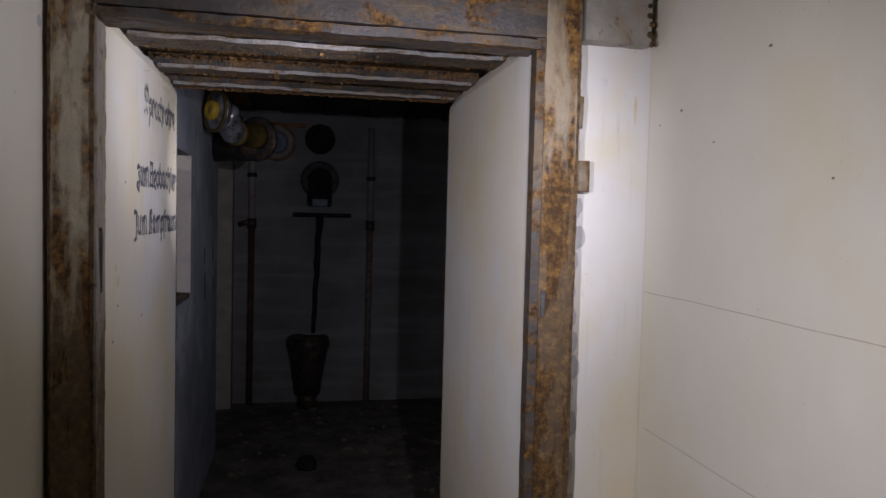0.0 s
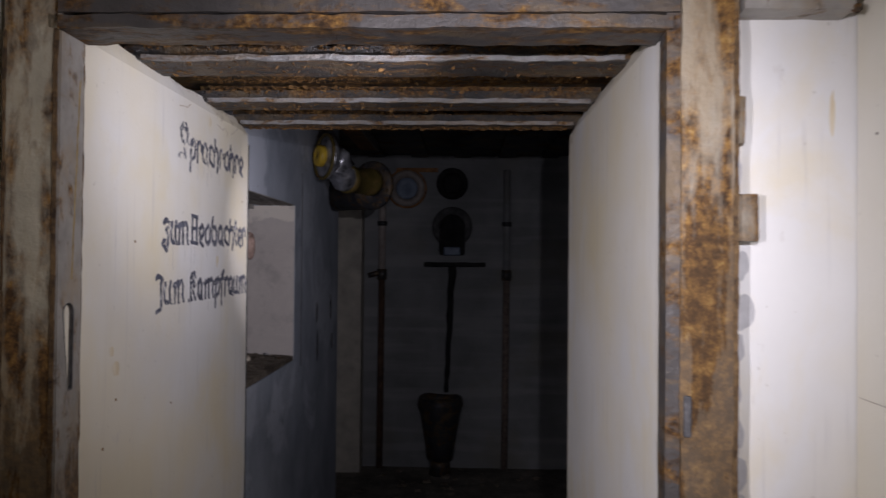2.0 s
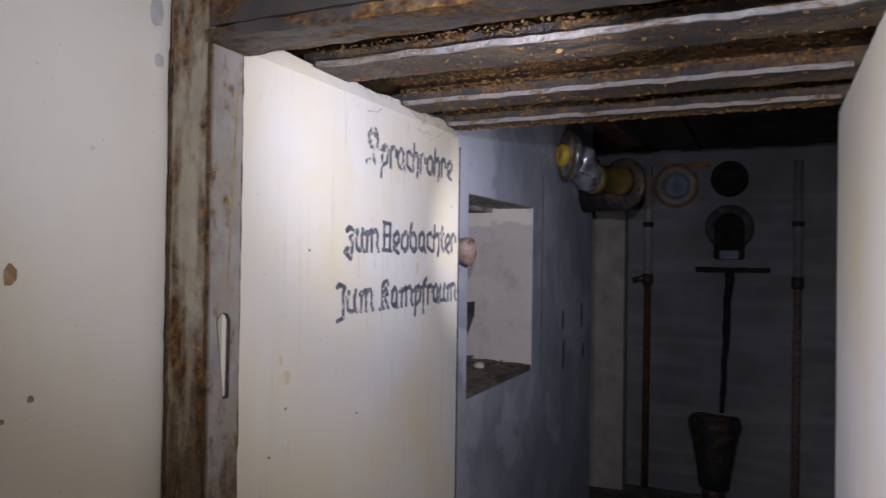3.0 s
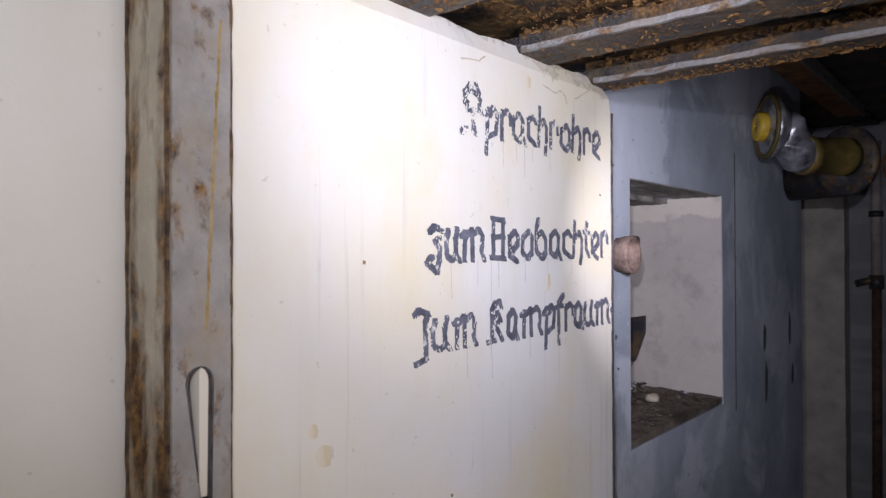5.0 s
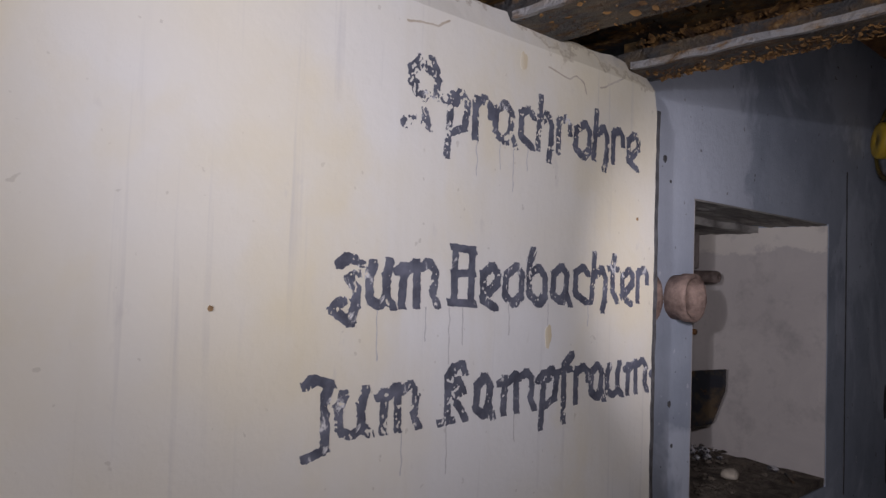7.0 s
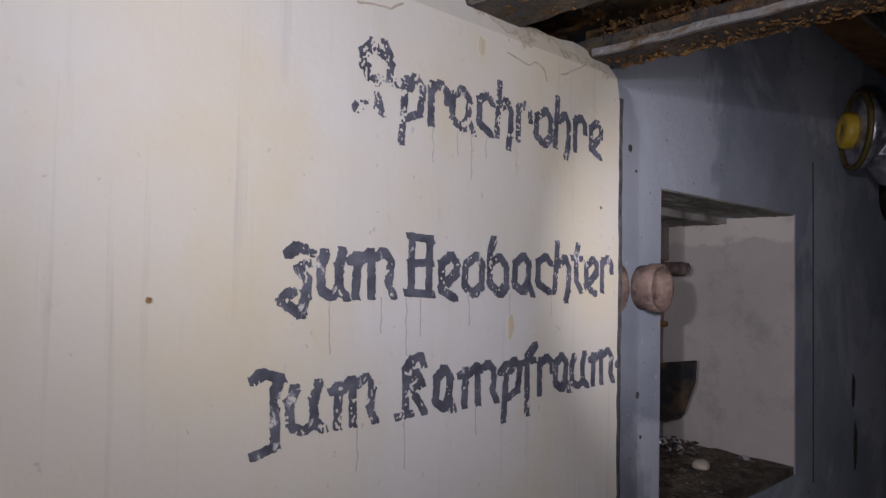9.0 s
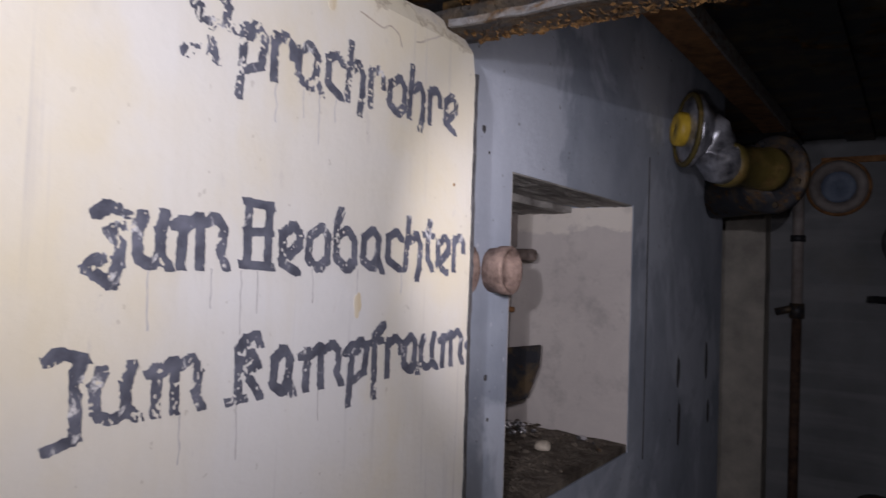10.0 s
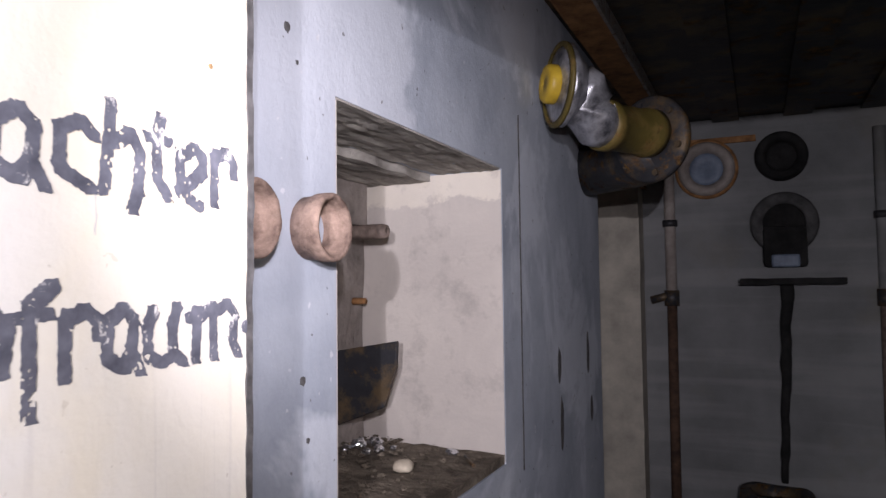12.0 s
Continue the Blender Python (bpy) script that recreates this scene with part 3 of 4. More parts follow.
# steel plate let into the corner over the frame
bm = fresh(); slabs(bm, 0.62, 0.765, 1.205, 1.249, 1.742, 2.0, 6, 1, 8); roughen(bm, 0.0025, 30)
solo("wall_plate", bm, M_PLATE, (0.69, 1.249, 1.742), "grey painted steel plate with a rusty edge", "plate")
bm = fresh()
for k in range(12):
    z = 1.746 + 0.02 * k
    s = bmesh.ops.create_icosphere(bm, subdivisions=1, radius=0.006 + 0.005 * random.random(), matrix=Matrix.Translation((0.764 + random.uniform(-.006, .003), 1.206, z + random.uniform(-.006, .006))))
solo("rust_scale", bm, M_RECESS, (0.764, 1.206, 1.745), "dark rust scale along the plate's edge", "rust", kind="stuff")

# ---- girders of the lintel ----
for k, (y0, y1, z0) in enumerate(((1.475, 1.590, 1.750), (1.795, 1.890, 1.748), (2.030, 2.098, 1.744))):
    g = thing("steel_girder", (0.1, (y0 + y1) / 2, z0), "dark scaled steel girder carrying the lintel", "girder", "girders over the doorway")
    b = fresh()
    slabs(b, XL - 0.03, XR + 0.03, y0, y1, z0, z0 + 0.024, 90, 2, 1)
    for v in b.verts:
        low = v.co.z < z0 + 0.01
        if low and abs(v.co.y - y0) < 0.001:
            v.co.y += 0.004
        v.co.z += 0.0025 * noise.noise(Vector((v.co.x * 24, v.co.y * 30, k)))
        v.co.y += 0.003 * noise.noise(Vector((v.co.x * 30, 9, k + v.co.z * 20)))
    part("flange", b, M_BEAM, g)
    # pale strip: worn paint plus the highlight along the flange's front edge
    b = fresh()
    slabs(b, XL + 0.001, XR - 0.001, y0 - 0.004, y0 + 0.003, z0 - 0.002, z0 + 0.007, 90, 2, 2)
    for v in b.verts:
        v.co.z += 0.003 * noise.noise(Vector((v.co.x * 26, 2, k + v.co.z * 30)))
        v.co.y += 0.003 * noise.noise(Vector((v.co.x * 30, 9, k)))
    part("front_edge", b, M_EDGE, g, "front edge with worn paint, torchlight coloured in pale")
    b = fresh(); box(b, XL - 0.03, XR + 0.03, (y0 + y1) / 2 - 0.008, (y0 + y1) / 2 + 0.008, z0 + 0.022, SOFFIT + 0.045)
    part("web", b, M_RECESS, g, "rust-covered web")

# rust flakes that hang from the soffit between the girders
bm = fresh()
for k in range(5200):
    y = random.choice((random.uniform(1.30, 1.47), random.uniform(1.592, 1.79), random.uniform(1.892, 2.025), random.uniform(1.42, 1.474), random.uniform(1.73, 1.794)))
    x = random.uniform(XL + 0.005, XR - 0.005)
    z = SOFFIT + 0.038
    chance = random.random()
    if chance < 0.26:
        y0 = random.choice((1.472, 1.792, 2.027))
        y, z = y0 + random.uniform(-0.004, 0.004), 1.770 + random.uniform(-0.004, 0.01)
    elif chance < 0.42:
        y, z = 2.098 - 0.045 * random.random() ** 2, 1.7425
    elif chance < 0.47:
        y0, y1, z = random.choice(((1.48, 1.585, 1.7475), (1.80, 1.885, 1.7455)))
        y = random.uniform(y0, y1)
    r = 0.0011 + 0.0046 * random.random() ** 3
    m = Matrix.Translation((x, y, z)) @ Euler((random.uniform(-.9, .9), random.uniform(-.6, .6), random.uniform(0, 6.3))).to_matrix().to_4x4()
    ring = [m @ Vector((r * (1.5 if abs(math.cos(a)) > 0.6 else 0.8) * random.uniform(.6, 1.1) * math.cos(a), r * random.uniform(.5, 1) * math.sin(a), 0)) for a in [k2 * 1.0472 for k2 in range(6)]]
    lo = [bm.verts.new(p) for p in ring]
    hi = [bm.verts.new(p + Vector((0, 0, 0.0012))) for p in ring]
    bm.faces.new(lo[::-1]); bm.faces.new(hi)
    for i in range(6):
        bm.faces.new((lo[i], lo[(i + 1) % 6], hi[(i + 1) % 6], hi[i]))
solo("rust_flakes", bm, M_FLAKE, (0.1, 1.65, 1.74), "orange rust flakes hanging under the lintel", "rust", kind="stuff")

# ---- lettering, painted with a broad brush ----
GLYPH = {
    "B": [[(0.12, 1.43), (0.92, 1.38)], [(0.19, 1.38), (0.19, 0.07)], [(0.87, 1.40), (0.85, 0.04)], [(0.17, 0.78), (0.90, 0.8)], [(0.06, 0.07), (0.97, 0.02)]],
    "K": [[(0.87, 1.21), (0.77, 1.42), (0.51, 1.37), (0.26, 1.07), (0.28, 0.09)], [(0.36, 0.86), (0.64, 1.02), (0.82, 0.74), (0.49, 0.58), (0.69, 0.33), (0.92, 0.02)], [(0.03, 0.0), (0.44, 0.02)]],
    "S": [[(0.16, 1.02), (0.16, 1.32), (0.34, 1.51), (0.48, 1.66)], [(0.41, 1.51), (0.66, 1.44), (0.95, 1.3), (0.89, 0.81)], [(0.75, 1.71), (0.89, 1.49)], [(0.3, 1.05), (0.3, 0.83), (0.48, 0.73), (0.64, 0.86)], [(0.0, 0.0), (0.2, 0.22), (0.48, 0.22), (0.75, 0.03)], [(0.59, 0.42), (0.66, 0.17)]],
    "Z": [[(0.0, 1.22), (0.26, 1.36), (0.93, 1.22), (0.74, 0.96), (0.78, -0.16)], [(0.63, -0.22), (0.07, -0.33)]],
    "a": [[(0.16, 0.85), (0.51, 1.05), (0.78, 0.82), (0.73, 0.32), (0.97, -0.05)], [(0.11, 0.8), (0.08, 0.22), (0.51, 0.02), (0.73, 0.25)]],
    "b": [[(0.27, 1.47), (0.08, 1.1), (0.11, 0.25), (0.59, -0.03), (0.86, 0.22), (0.84, 0.75), (0.54, 1.0), (0.16, 0.82)]],
    "c": [[(0.94, 0.85), (0.66, 1.05), (0.19, 0.88), (0.19, 0.24), (0.88, 0.0)]],
    "e": [[(0.17, 0.15), (0.14, 0.77), (0.62, 1.0), (0.9, 0.82), (0.9, 0.56), (0.31, 0.23)], [(0.14, 0.13), (0.83, -0.1)]],
    "f": [[(1.0, 1.44), (0.35, 1.12), (0.35, -0.51)], [(-0.09, 0.95), (0.87, 1.0)]],
    "h": [[(0.22, 1.44), (0.08, 0.0)], [(0.28, 0.78), (0.67, 1.02), (0.89, 0.73), (0.86, 0.07), (0.72, -0.27)]],
    "m": [[(0.02, 0.8), (0.17, 0.93), (0.13, 0.02)], [(0.2, 0.8), (0.46, 1.02), (0.48, 0.02)], [(0.56, 0.9), (0.76, 1.05), (0.91, 0.83), (0.87, 0.29), (0.98, 0.02)]],
    "o": [[(0.09, 0.22), (0.14, 0.76), (0.63, 1.02), (0.89, 0.78), (0.86, 0.22), (0.54, -0.02), (0.09, 0.22)]],
    "p": [[(0.03, 0.76), (0.33, 0.97), (0.19, -0.58)], [(0.42, 0.76), (0.72, 1.06), (0.97, 0.83), (0.86, 0.20), (0.33, 0.0)]],
    "r": [[(0.19, 0.0), (0.19, 0.85), (0.31, 0.98)], [(0.38, 0.93), (0.62, 1.05), (0.91, 0.85), (0.91, 0.61)]],
    "t": [[(0.55, 1.41), (0.35, 1.05), (0.4, 0.32), (0.9, 0.0)], [(0.0, 1.02), (1.0, 1.0)]],
    "u": [[(0.21, 0.97), (0.06, 0.66), (0.12, 0.16), (0.42, 0.03), (0.73, 0.16)], [(0.79, 1.03), (0.67, 0.66), (0.7, 0.18), (0.94, 0.0)]],
    "z": [[(0.22, 0.92), (0.53, 1.11), (1.0, 0.97)], [(0.84, 0.74), (0.56, 0.61), (0.84, 0.42), (0.81, 0.08), (0.69, -0.26)], [(0.03, -0.05), (0.38, 0.16)], [(0.06, -0.05), (0.66, -0.34)]],
}
PEN_WIDE, PEN_HIGH, CELL = 0.0049, 0.0040, 0.0010


def letter(bm, ch, y0, y1, z, xh, x, wear, lift):
    """One letter, brushed along its strokes on the wall, with frayed edges and flaked spots left out."""
    lines = [[(y0 + (y1 - y0) * u, z + xh * v) for u, v in stroke] for stroke in GLYPH[ch]]
    lo = Vector((min(p[0] for s in lines for p in s) - 0.008, min(p[1] for s in lines for p in s) - 0.008))
    hi = Vector((max(p[0] for s in lines for p in s) + 0.008, max(p[1] for s in lines for p in s) + 0.008))
    ys, zs = np.arange(lo.x, hi.x, CELL), np.arange(lo.y, hi.y, CELL)
    gy, gz = np.meshgrid(ys, zs, indexing="ij")
    far = np.full(gy.shape, 9.0)
    for s in lines:
        for a, b in zip(s, s[1:]):
            # the brush is wider across than it is high, and held aslant
            ay, az, by, bz = a[0] / PEN_WIDE, a[1] / PEN_HIGH, b[0] / PEN_WIDE, b[1] / PEN_HIGH
            py, pz, dy, dz = gy / PEN_WIDE, gz / PEN_HIGH, by - ay, bz - az
            f = np.clip(((py - ay) * dy + (pz - az) * dz) / (dy * dy + dz * dz), 0, 1)
            ey, ez = py - ay - f * dy, pz - az - f * dz
            far = np.minimum(far, np.maximum(np.abs(ey + 0.3 * ez), np.abs(ez)))
    paint = np.empty(far.shape)
    for i, yy in enumerate(ys):
        for k, zz in enumerate(zs):
            if far[i, k] > 1.5:
                paint[i, k] = -1
                continue
            fray = 0.17 * noise.noise(Vector((yy * 190, zz * 150, 3))) + 0.22 * noise.noise(Vector((yy * 420, zz * 330, 8)))
            flake = 0.7 * noise.noise(Vector((yy * 130 + 7, zz * 100, 1))) + 0.9 * noise.noise(Vector((yy * 330, zz * 260, 5))) + 0.5 * noise.noise(Vector((yy * 34, zz * 30, 9)))
            paint[i, k] = min(1 + fray - far[i, k] - 0.25 * max(0.0, wear), (0.60 - wear - flake) * 1.2)
    for i in range(len(ys) - 1):
        for k in range(len(zs) - 1):
            ring, pts = ((i, k), (i + 1, k), (i + 1, k + 1), (i, k + 1)), []
            if all(paint[c] <= 0 for c in ring):
                continue
            for c, d in zip(ring, ring[1:] + ring[:1]):
                if paint[c] > 0:
                    pts.append((ys[c[0]], zs[c[1]]))
                if (paint[c] > 0) != (paint[d] > 0):
                    f = paint[c] / (paint[c] - paint[d])
                    pts.append((ys[c[0]] + (ys[d[0]] - ys[c[0]]) * f, zs[c[1]] + (zs[d[1]] - zs[c[1]]) * f))
            if len(pts) > 2:
                bm.faces.new([bm.verts.new((x + lift, *p)) for p in pts])


def lettering(words, places, z, rise, xh, label, wear=0.0, worn={}):
    top = thing("painted_lettering", (XL, places[0][0], z), label, "lettering", "lettering on the doorway wall")
    for n, (ch, (y0, y1)) in enumerate(zip(words, places)):
        b = fresh()
        letter(b, ch, y0, y1, z + rise * (y0 - places[0][0]), xh, XL, worn.get(n, wear), 0.0006 + 0.0001 * (n % 3))
        part("letter", b, M_LETTER, top)
    return top


lettering("Sprachrohre", [(1.645, 1.689), (1.694, 1.730), (1.734, 1.766), (1.767, 1.805), (1.807, 1.835), (1.839, 1.869), (1.873, 1.903), (1.908, 1.944), (1.946, 1.981), (1.985, 2.015), (2.021, 2.052)],
          1.605, 0.028, 0.041, "flaked black stencilled word Sprachrohre", 0.12, {0: 0.40, 1: 0.40, 2: 0.0, 3: 0.22, 5: 0.30, 6: 0.25})
lettering("zumBeobachter", [(1.570, 1.602), (1.608, 1.641), (1.642, 1.696), (1.711, 1.747), (1.755, 1.784), (1.790, 1.825), (1.830, 1.867), (1.873, 1.910), (1.913, 1.945), (1.949, 1.985), (1.989, 2.009), (2.014, 2.045), (2.049, 2.080)],
          1.430, 0.012, 0.041, "black stencilled words zum Beobachter", -0.02, {0: 0.10, 3: -0.40, 5: 0.14})
low = lettering("ZumKampfraum", [(1.548, 1.575), (1.579, 1.620), (1.625, 1.676), (1.703, 1.742), (1.752, 1.781), (1.788, 1.849), (1.853, 1.889), (1.893, 1.916), (1.918, 1.951), (1.953, 1.984), (1.986, 2.025), (2.028, 2.084)],
                1.314, 0.0, 0.040, "black stencilled words Zum Kampfraum with a stop", 0.0, {1: 0.14, 2: 0.20, 3: 0.10})
bm = fresh(); tube(bm, (XL + 0.0002, 2.0935, 1.336), (XL + 0.0008, 2.0935, 1.336), 0.006, 0.005, 8)
part("full_stop", bm, M_LETTER, low)

# ---- marks on the plaster ----
def dab(at, ry, rz, thick=0.0012, facing="y", seed=0):
    """A thin uneven patch on a wall."""
    b = fresh()
    n = 14
    lo, hi = [], []
    for k in range(n):
        a = 2 * math.pi * k / n
        f = 1 + 0.35 * noise.noise(Vector((math.cos(a) * 2, math.sin(a) * 2, seed * 3.1)))
        u, w = ry * f * math.cos(a), rz * f * math.sin(a)
        for ring, t in ((lo, 0), (hi, thick)):
            off = Vector((u, -t, w)) if facing == "y" else Vector((t if facing == "x" else -t, u, w))
            ring.append(b.verts.new(Vector(at) + off))
    b.faces.new(lo); b.faces.new(hi)
    for k in range(n):
        b.faces.new((lo[k], lo[(k + 1) % n], hi[(k + 1) % n], hi[k]))
    bmesh.ops.recalc_face_normals(b, faces=b.faces)
    return b


for k, (dx, z, ry, rz) in enumerate(((0.010, 1.60, .010, .035), (0.004, 1.53, .010, .022), (0.012, 1.40, .012, .02), (0.016, 1.335, .016, .026), (0.006, 1.285, .013, .02), (0.004, 1.22, .009, .02), (0.008, 1.165, .010, .018), (0.010, 1.11, .012, .022), (0.014, 1.055, .015, .026), (0.004, 1.00, .012, .03), (0.010, 0.93, .016, .03), (0.006, 0.84, .014, .035), (0.012, 0.75, .014, .03), (0.004, 0.66, .012, .03))):
    solo("paint_dab", dab((0.619 + dx, 1.2497, z), ry, rz, seed=k), M_DAB, (0.619 + dx, 1.2497, z), "grey brush dab beside the door frame", "paint dab", group="paint dabs by the frame")
for k, (y, z, ry, rz) in enumerate(((1.200, 1.77, .012, .022), (1.206, 1.70, .008, .010))):
    solo("paint_dab", dab((-0.4048, y, z), ry, rz, facing="x", seed=k + 30), M_DAB, (-0.4048, y, z), "grey brush dab beside the door frame", "paint dab", group="paint dabs by the frame")
solo("plaster_chip", dab((-0.4048, 0.992, 1.395), .008, .013, facing="x", seed=50), M_CHIP, (-0.4048, 0.992, 1.395), "small brown chip in the cream plaster", "chip")
for y, z, r in ((1.02, 1.245, .004), (0.985, 1.225, .003), (0.93, 1.41, .004)):
    solo("plaster_chip", dab((-0.4048, y, z), r, r, facing="x", seed=y), M_CHIP, (-0.4048, y, z), "tiny brown speck in the cream plaster", "chip")
for y, z, r in ((1.116, 1.594, .0032), (1.20, 1.575, .0022), (1.0, 1.52, .0022), (0.85, 1.66, .0032), (0.7, 1.44, .0022)):
    solo("plaster_chip", dab((0.7898, y, z), r, r * .8, facing="-x", seed=z), M_NBACK, (0.7898, y, z), "tiny dark speck in the cream plaster", "chip")
solo("rust_run", dab((0.757, 1.2497, 1.612), .0035, .03, 0.0008, seed=70), M_STREAK, (0.757, 1.2497, 1.612), "thin orange rust run on the plaster", "stain")
for z, y0, y1 in ((1.22, 0.2, 1.24), (0.925, 0.3, 1.22)):
    b = fresh(); slabs(b, 0.7888, 0.7898, y0, y1, z - 0.0008, z + 0.0008, 1, 40, 1)
    for v in b.verts:
        v.co.z += 0.004 * noise.noise(Vector((1, v.co.y * 5, z)))
    solo("wall_crack", b, M_PENCIL, (0.789, (y0 + y1) / 2, z), "fine horizontal crack in the cream plaster", "crack")
for y, z, r in ((2.05, 1.545, .002), (1.46, 1.43, .0022), (1.40, 1.17, .002), (1.62, 1.12, .002), (1.36, 1.10, .0025)):
    solo("plaster_chip", dab((XL + 0.0002, y, z), r, r, facing="x", seed=y * 3), M_CHIP, (XL, y, z), "tiny brown speck on the whitewash", "chip")
for y, z, ry, rz in ((1.87, 1.395, .006, .014), (1.40, 1.22, .012, .012), (1.385, 1.25, .007, .008)):
    solo("rust_stain", dab((XL + 0.0002, y, z), ry, rz, 0.0004, "x", y), M_STREAK, (XL, y, z), "yellow-brown stain on the whitewash", "stain")



def ribbon(pts, wide, x, seed):
    """A thin uneven line painted or cracked along (y, z) corners on a wall that faces +x."""
    b = fresh()
    left, right = [], []
    for (ya, za), (yb, zb) in zip(pts, pts[1:]):
        n = max(2, int(math.hypot(yb - ya, zb - za) / 0.004))
        side = Vector((-(zb - za), yb - ya)).normalized()
        for k in range(n + 1):
            at = Vector((ya + (yb - ya) * k / n, za + (zb - za) * k / n))
            at += side * 0.0022 * noise.noise(Vector((at.x * 90, at.y * 90, seed)))
            w = wide * (0.55 + 0.9 * abs(noise.noise(Vector((at.x * 150, at.y * 150, seed + 4)))))
            left.append(b.verts.new((x, *(at - side * w)))); right.append(b.verts.new((x, *(at + side * w))))
    for k in range(len(left) - 1):
        b.faces.new((left[k], left[k + 1], right[k + 1], right[k]))
    bmesh.ops.recalc_face_normals(b, faces=b.faces)
    return b


for k, pts in enumerate((((1.857, 1.707), (1.898, 1.703), (1.911, 1.708), (1.927, 1.702), (1.932, 1.690)), ((1.959, 1.704), (1.982, 1.713), (2.009, 1.726)), ((1.644, 1.706), (1.685, 1.711), (1.701, 1.720)))):
    solo("plaster_crack", ribbon(pts, 0.0014, XL + 0.0004, k), M_CRACK, (XL, *pts[0]), "brown crack in the flaking whitewash", "crack")
for k, (y, z0, z1) in enumerate(((1.744, 1.606, 1.567), (1.779, 1.606, 1.578), (1.801, 1.608, 1.556), (1.824, 1.609, 1.582), (1.621, 1.430, 1.380), (1.680, 1.430, 1.396), (1.712, 1.429, 1.372), (1.731, 1.429, 1.390), (1.801, 1.432, 1.398), (1.868, 1.433, 1.396), (1.945, 1.434, 1.404), (1.713, 1.314, 1.262), (1.655, 1.312, 1.270), (1.815, 1.314, 1.280))):
    solo("paint_run", ribbon(((y, z0), (y + 0.001, z1)), 0.0009, XL + 0.0003, k + 20), M_RUN, (XL, y, z1), "thin grey run of paint below a letter", "paint run", group="paint runs below the lettering")
solo("rust_stain", dab((XL + 0.0002, 1.814, 1.705), .006, .010, 0.0004, "x", 4.4), M_STREAK, (XL, 1.814, 1.705), "brown stain under the lintel", "stain")

# ---- speaking tubes in the grey wall ----
for k, y in enumerate((2.175, 2.312)):
    t = thing("speaking_tube", (GX, y, 1.437), "rust-brown speaking tube end standing out of the grey wall", "pipe", "speaking tubes")
    b = fresh(); turned(b, (GX - 0.05, y, 1.437), (1, 0.03, 0), [(0, .036), (.064, .038), (.067, .0405), (.084, .0405), (.087, .038), (.085, .033), (.055, .031), (0, .030)])
    roughen(b, 0.0012, 60)
    part("pipe", b, M_CLAY, t, smooth=True)
    b = fresh(); tube(b, (GX - 0.03, y, 1.437), (GX - 0.006, y, 1.437), 0.0318)
    part("plug", b, M_CLAY, t, "rusty pink plug inside the tube")

# ---- inside the niche ----
b = fresh(); turned(b, (NX - 0.01, 2.87, 1.478), (1, 0, 0), [(0, .015), (.130, .0155), (.140, .013), (.142, .004), (0, .002)], 20); roughen(b, 0.0008, 70)
solo("iron_rod", b, M_ROD, (NX, 2.87, 1.478), "dark iron rod end standing out of the niche wall", "rod", True)
b = fresh()
prof = [(-0.745, 1.232), (-0.598, 1.256), (-0.600, 1.203), (-0.630, 1.120), (-0.745, 1.075)]
lo = [b.verts.new((x, 2.885, z)) for x, z in prof]; hi = [b.verts.new((x, 2.897, z)) for x, z in prof]
b.faces.new(lo); b.faces.new(hi[::-1])
for i in range(5):
    b.faces.new((lo[i], lo[(i + 1) % 5], hi[(i + 1) % 5], hi[i]))
bmesh.ops.recalc_face_normals(b, faces=b.faces); soften(b, 0.002, 1)
solo("steel_bracket", b, M_IRON2, (NX, 2.89, 1.08), "dark steel bracket plate with a tapered end", "bracket")
b = fresh(); turned(b, (NX - 0.005, 2.80, 1.40), (1, 0, 0), [(0, .05), (.02, .05), (.03, .042), (.022, .034), (0, .030)], 24)
solo("pipe_socket", b, M_IRON, (NX, 2.80, 1.40), "dark iron socket on the back of the niche", "pipe", True)
b = fresh(); tube(b, (NX - 0.004, 2.955, 1.335), (NX + 0.03, 2.955, 1.335), 0.008, 0.007, 10)
solo("iron_stud", b, M_RAIL, (NX, 2.955, 1.335), "small rusty stud on the back of the niche", "stud", True)
b = fresh(); box(b, NX - 0.004, NX + 0.028, 2.80, 2.97, 1.50, 1.596); soften(b, 0.006); roughen(b, 0.003, 30)
solo("concrete_block", b, M_NBACK, (NX, 2.885, 1.50), "rough grey block set in the niche corner", "block")


def lump(at, r, flat, seed, sub=2):
    b = fresh()
    bmesh.ops.create_icosphere(b, subdivisions=sub, radius=r)
    for v in b.verts:
        v.co *= 1 + 0.3 * noise.noise(v.co / r * 1.3 + Vector((seed, 0, 0)))
        v.co.z *= flat
    low = min(v.co.z for v in b.verts)
    for v in b.verts:
        v.co += Vector(at) - Vector((0, 0, low))
    return b


solo("stone", lump((-0.535, 2.79, 1.024), 0.021, 0.6, 3), M_STONE, (-0.535, 2.79, 1.024), "pale flat stone lying on the niche floor", "stone", True)
solo("stone", lump((-0.60, 2.60, 1.026), 0.016, 0.6, 5), M_DIRT, (-0.60, 2.60, 1.026), "dark small stone lying in the dirt", "stone", True)
def crumple(at, r, flat):
    """A scrap of foil crushed into a sharp-edged ball."""
    b = fresh()
    bmesh.ops.create_icosphere(b, subdivisions=2, radius=r)
    for v in b.verts:
        v.co *= random.uniform(0.62, 1.12)
        v.co.z *= flat
    low = min(v.co.z for v in b.verts)
    bmesh.ops.translate(b, verts=b.verts, vec=Vector(at) - Vector((0, 0, low)))
    return b


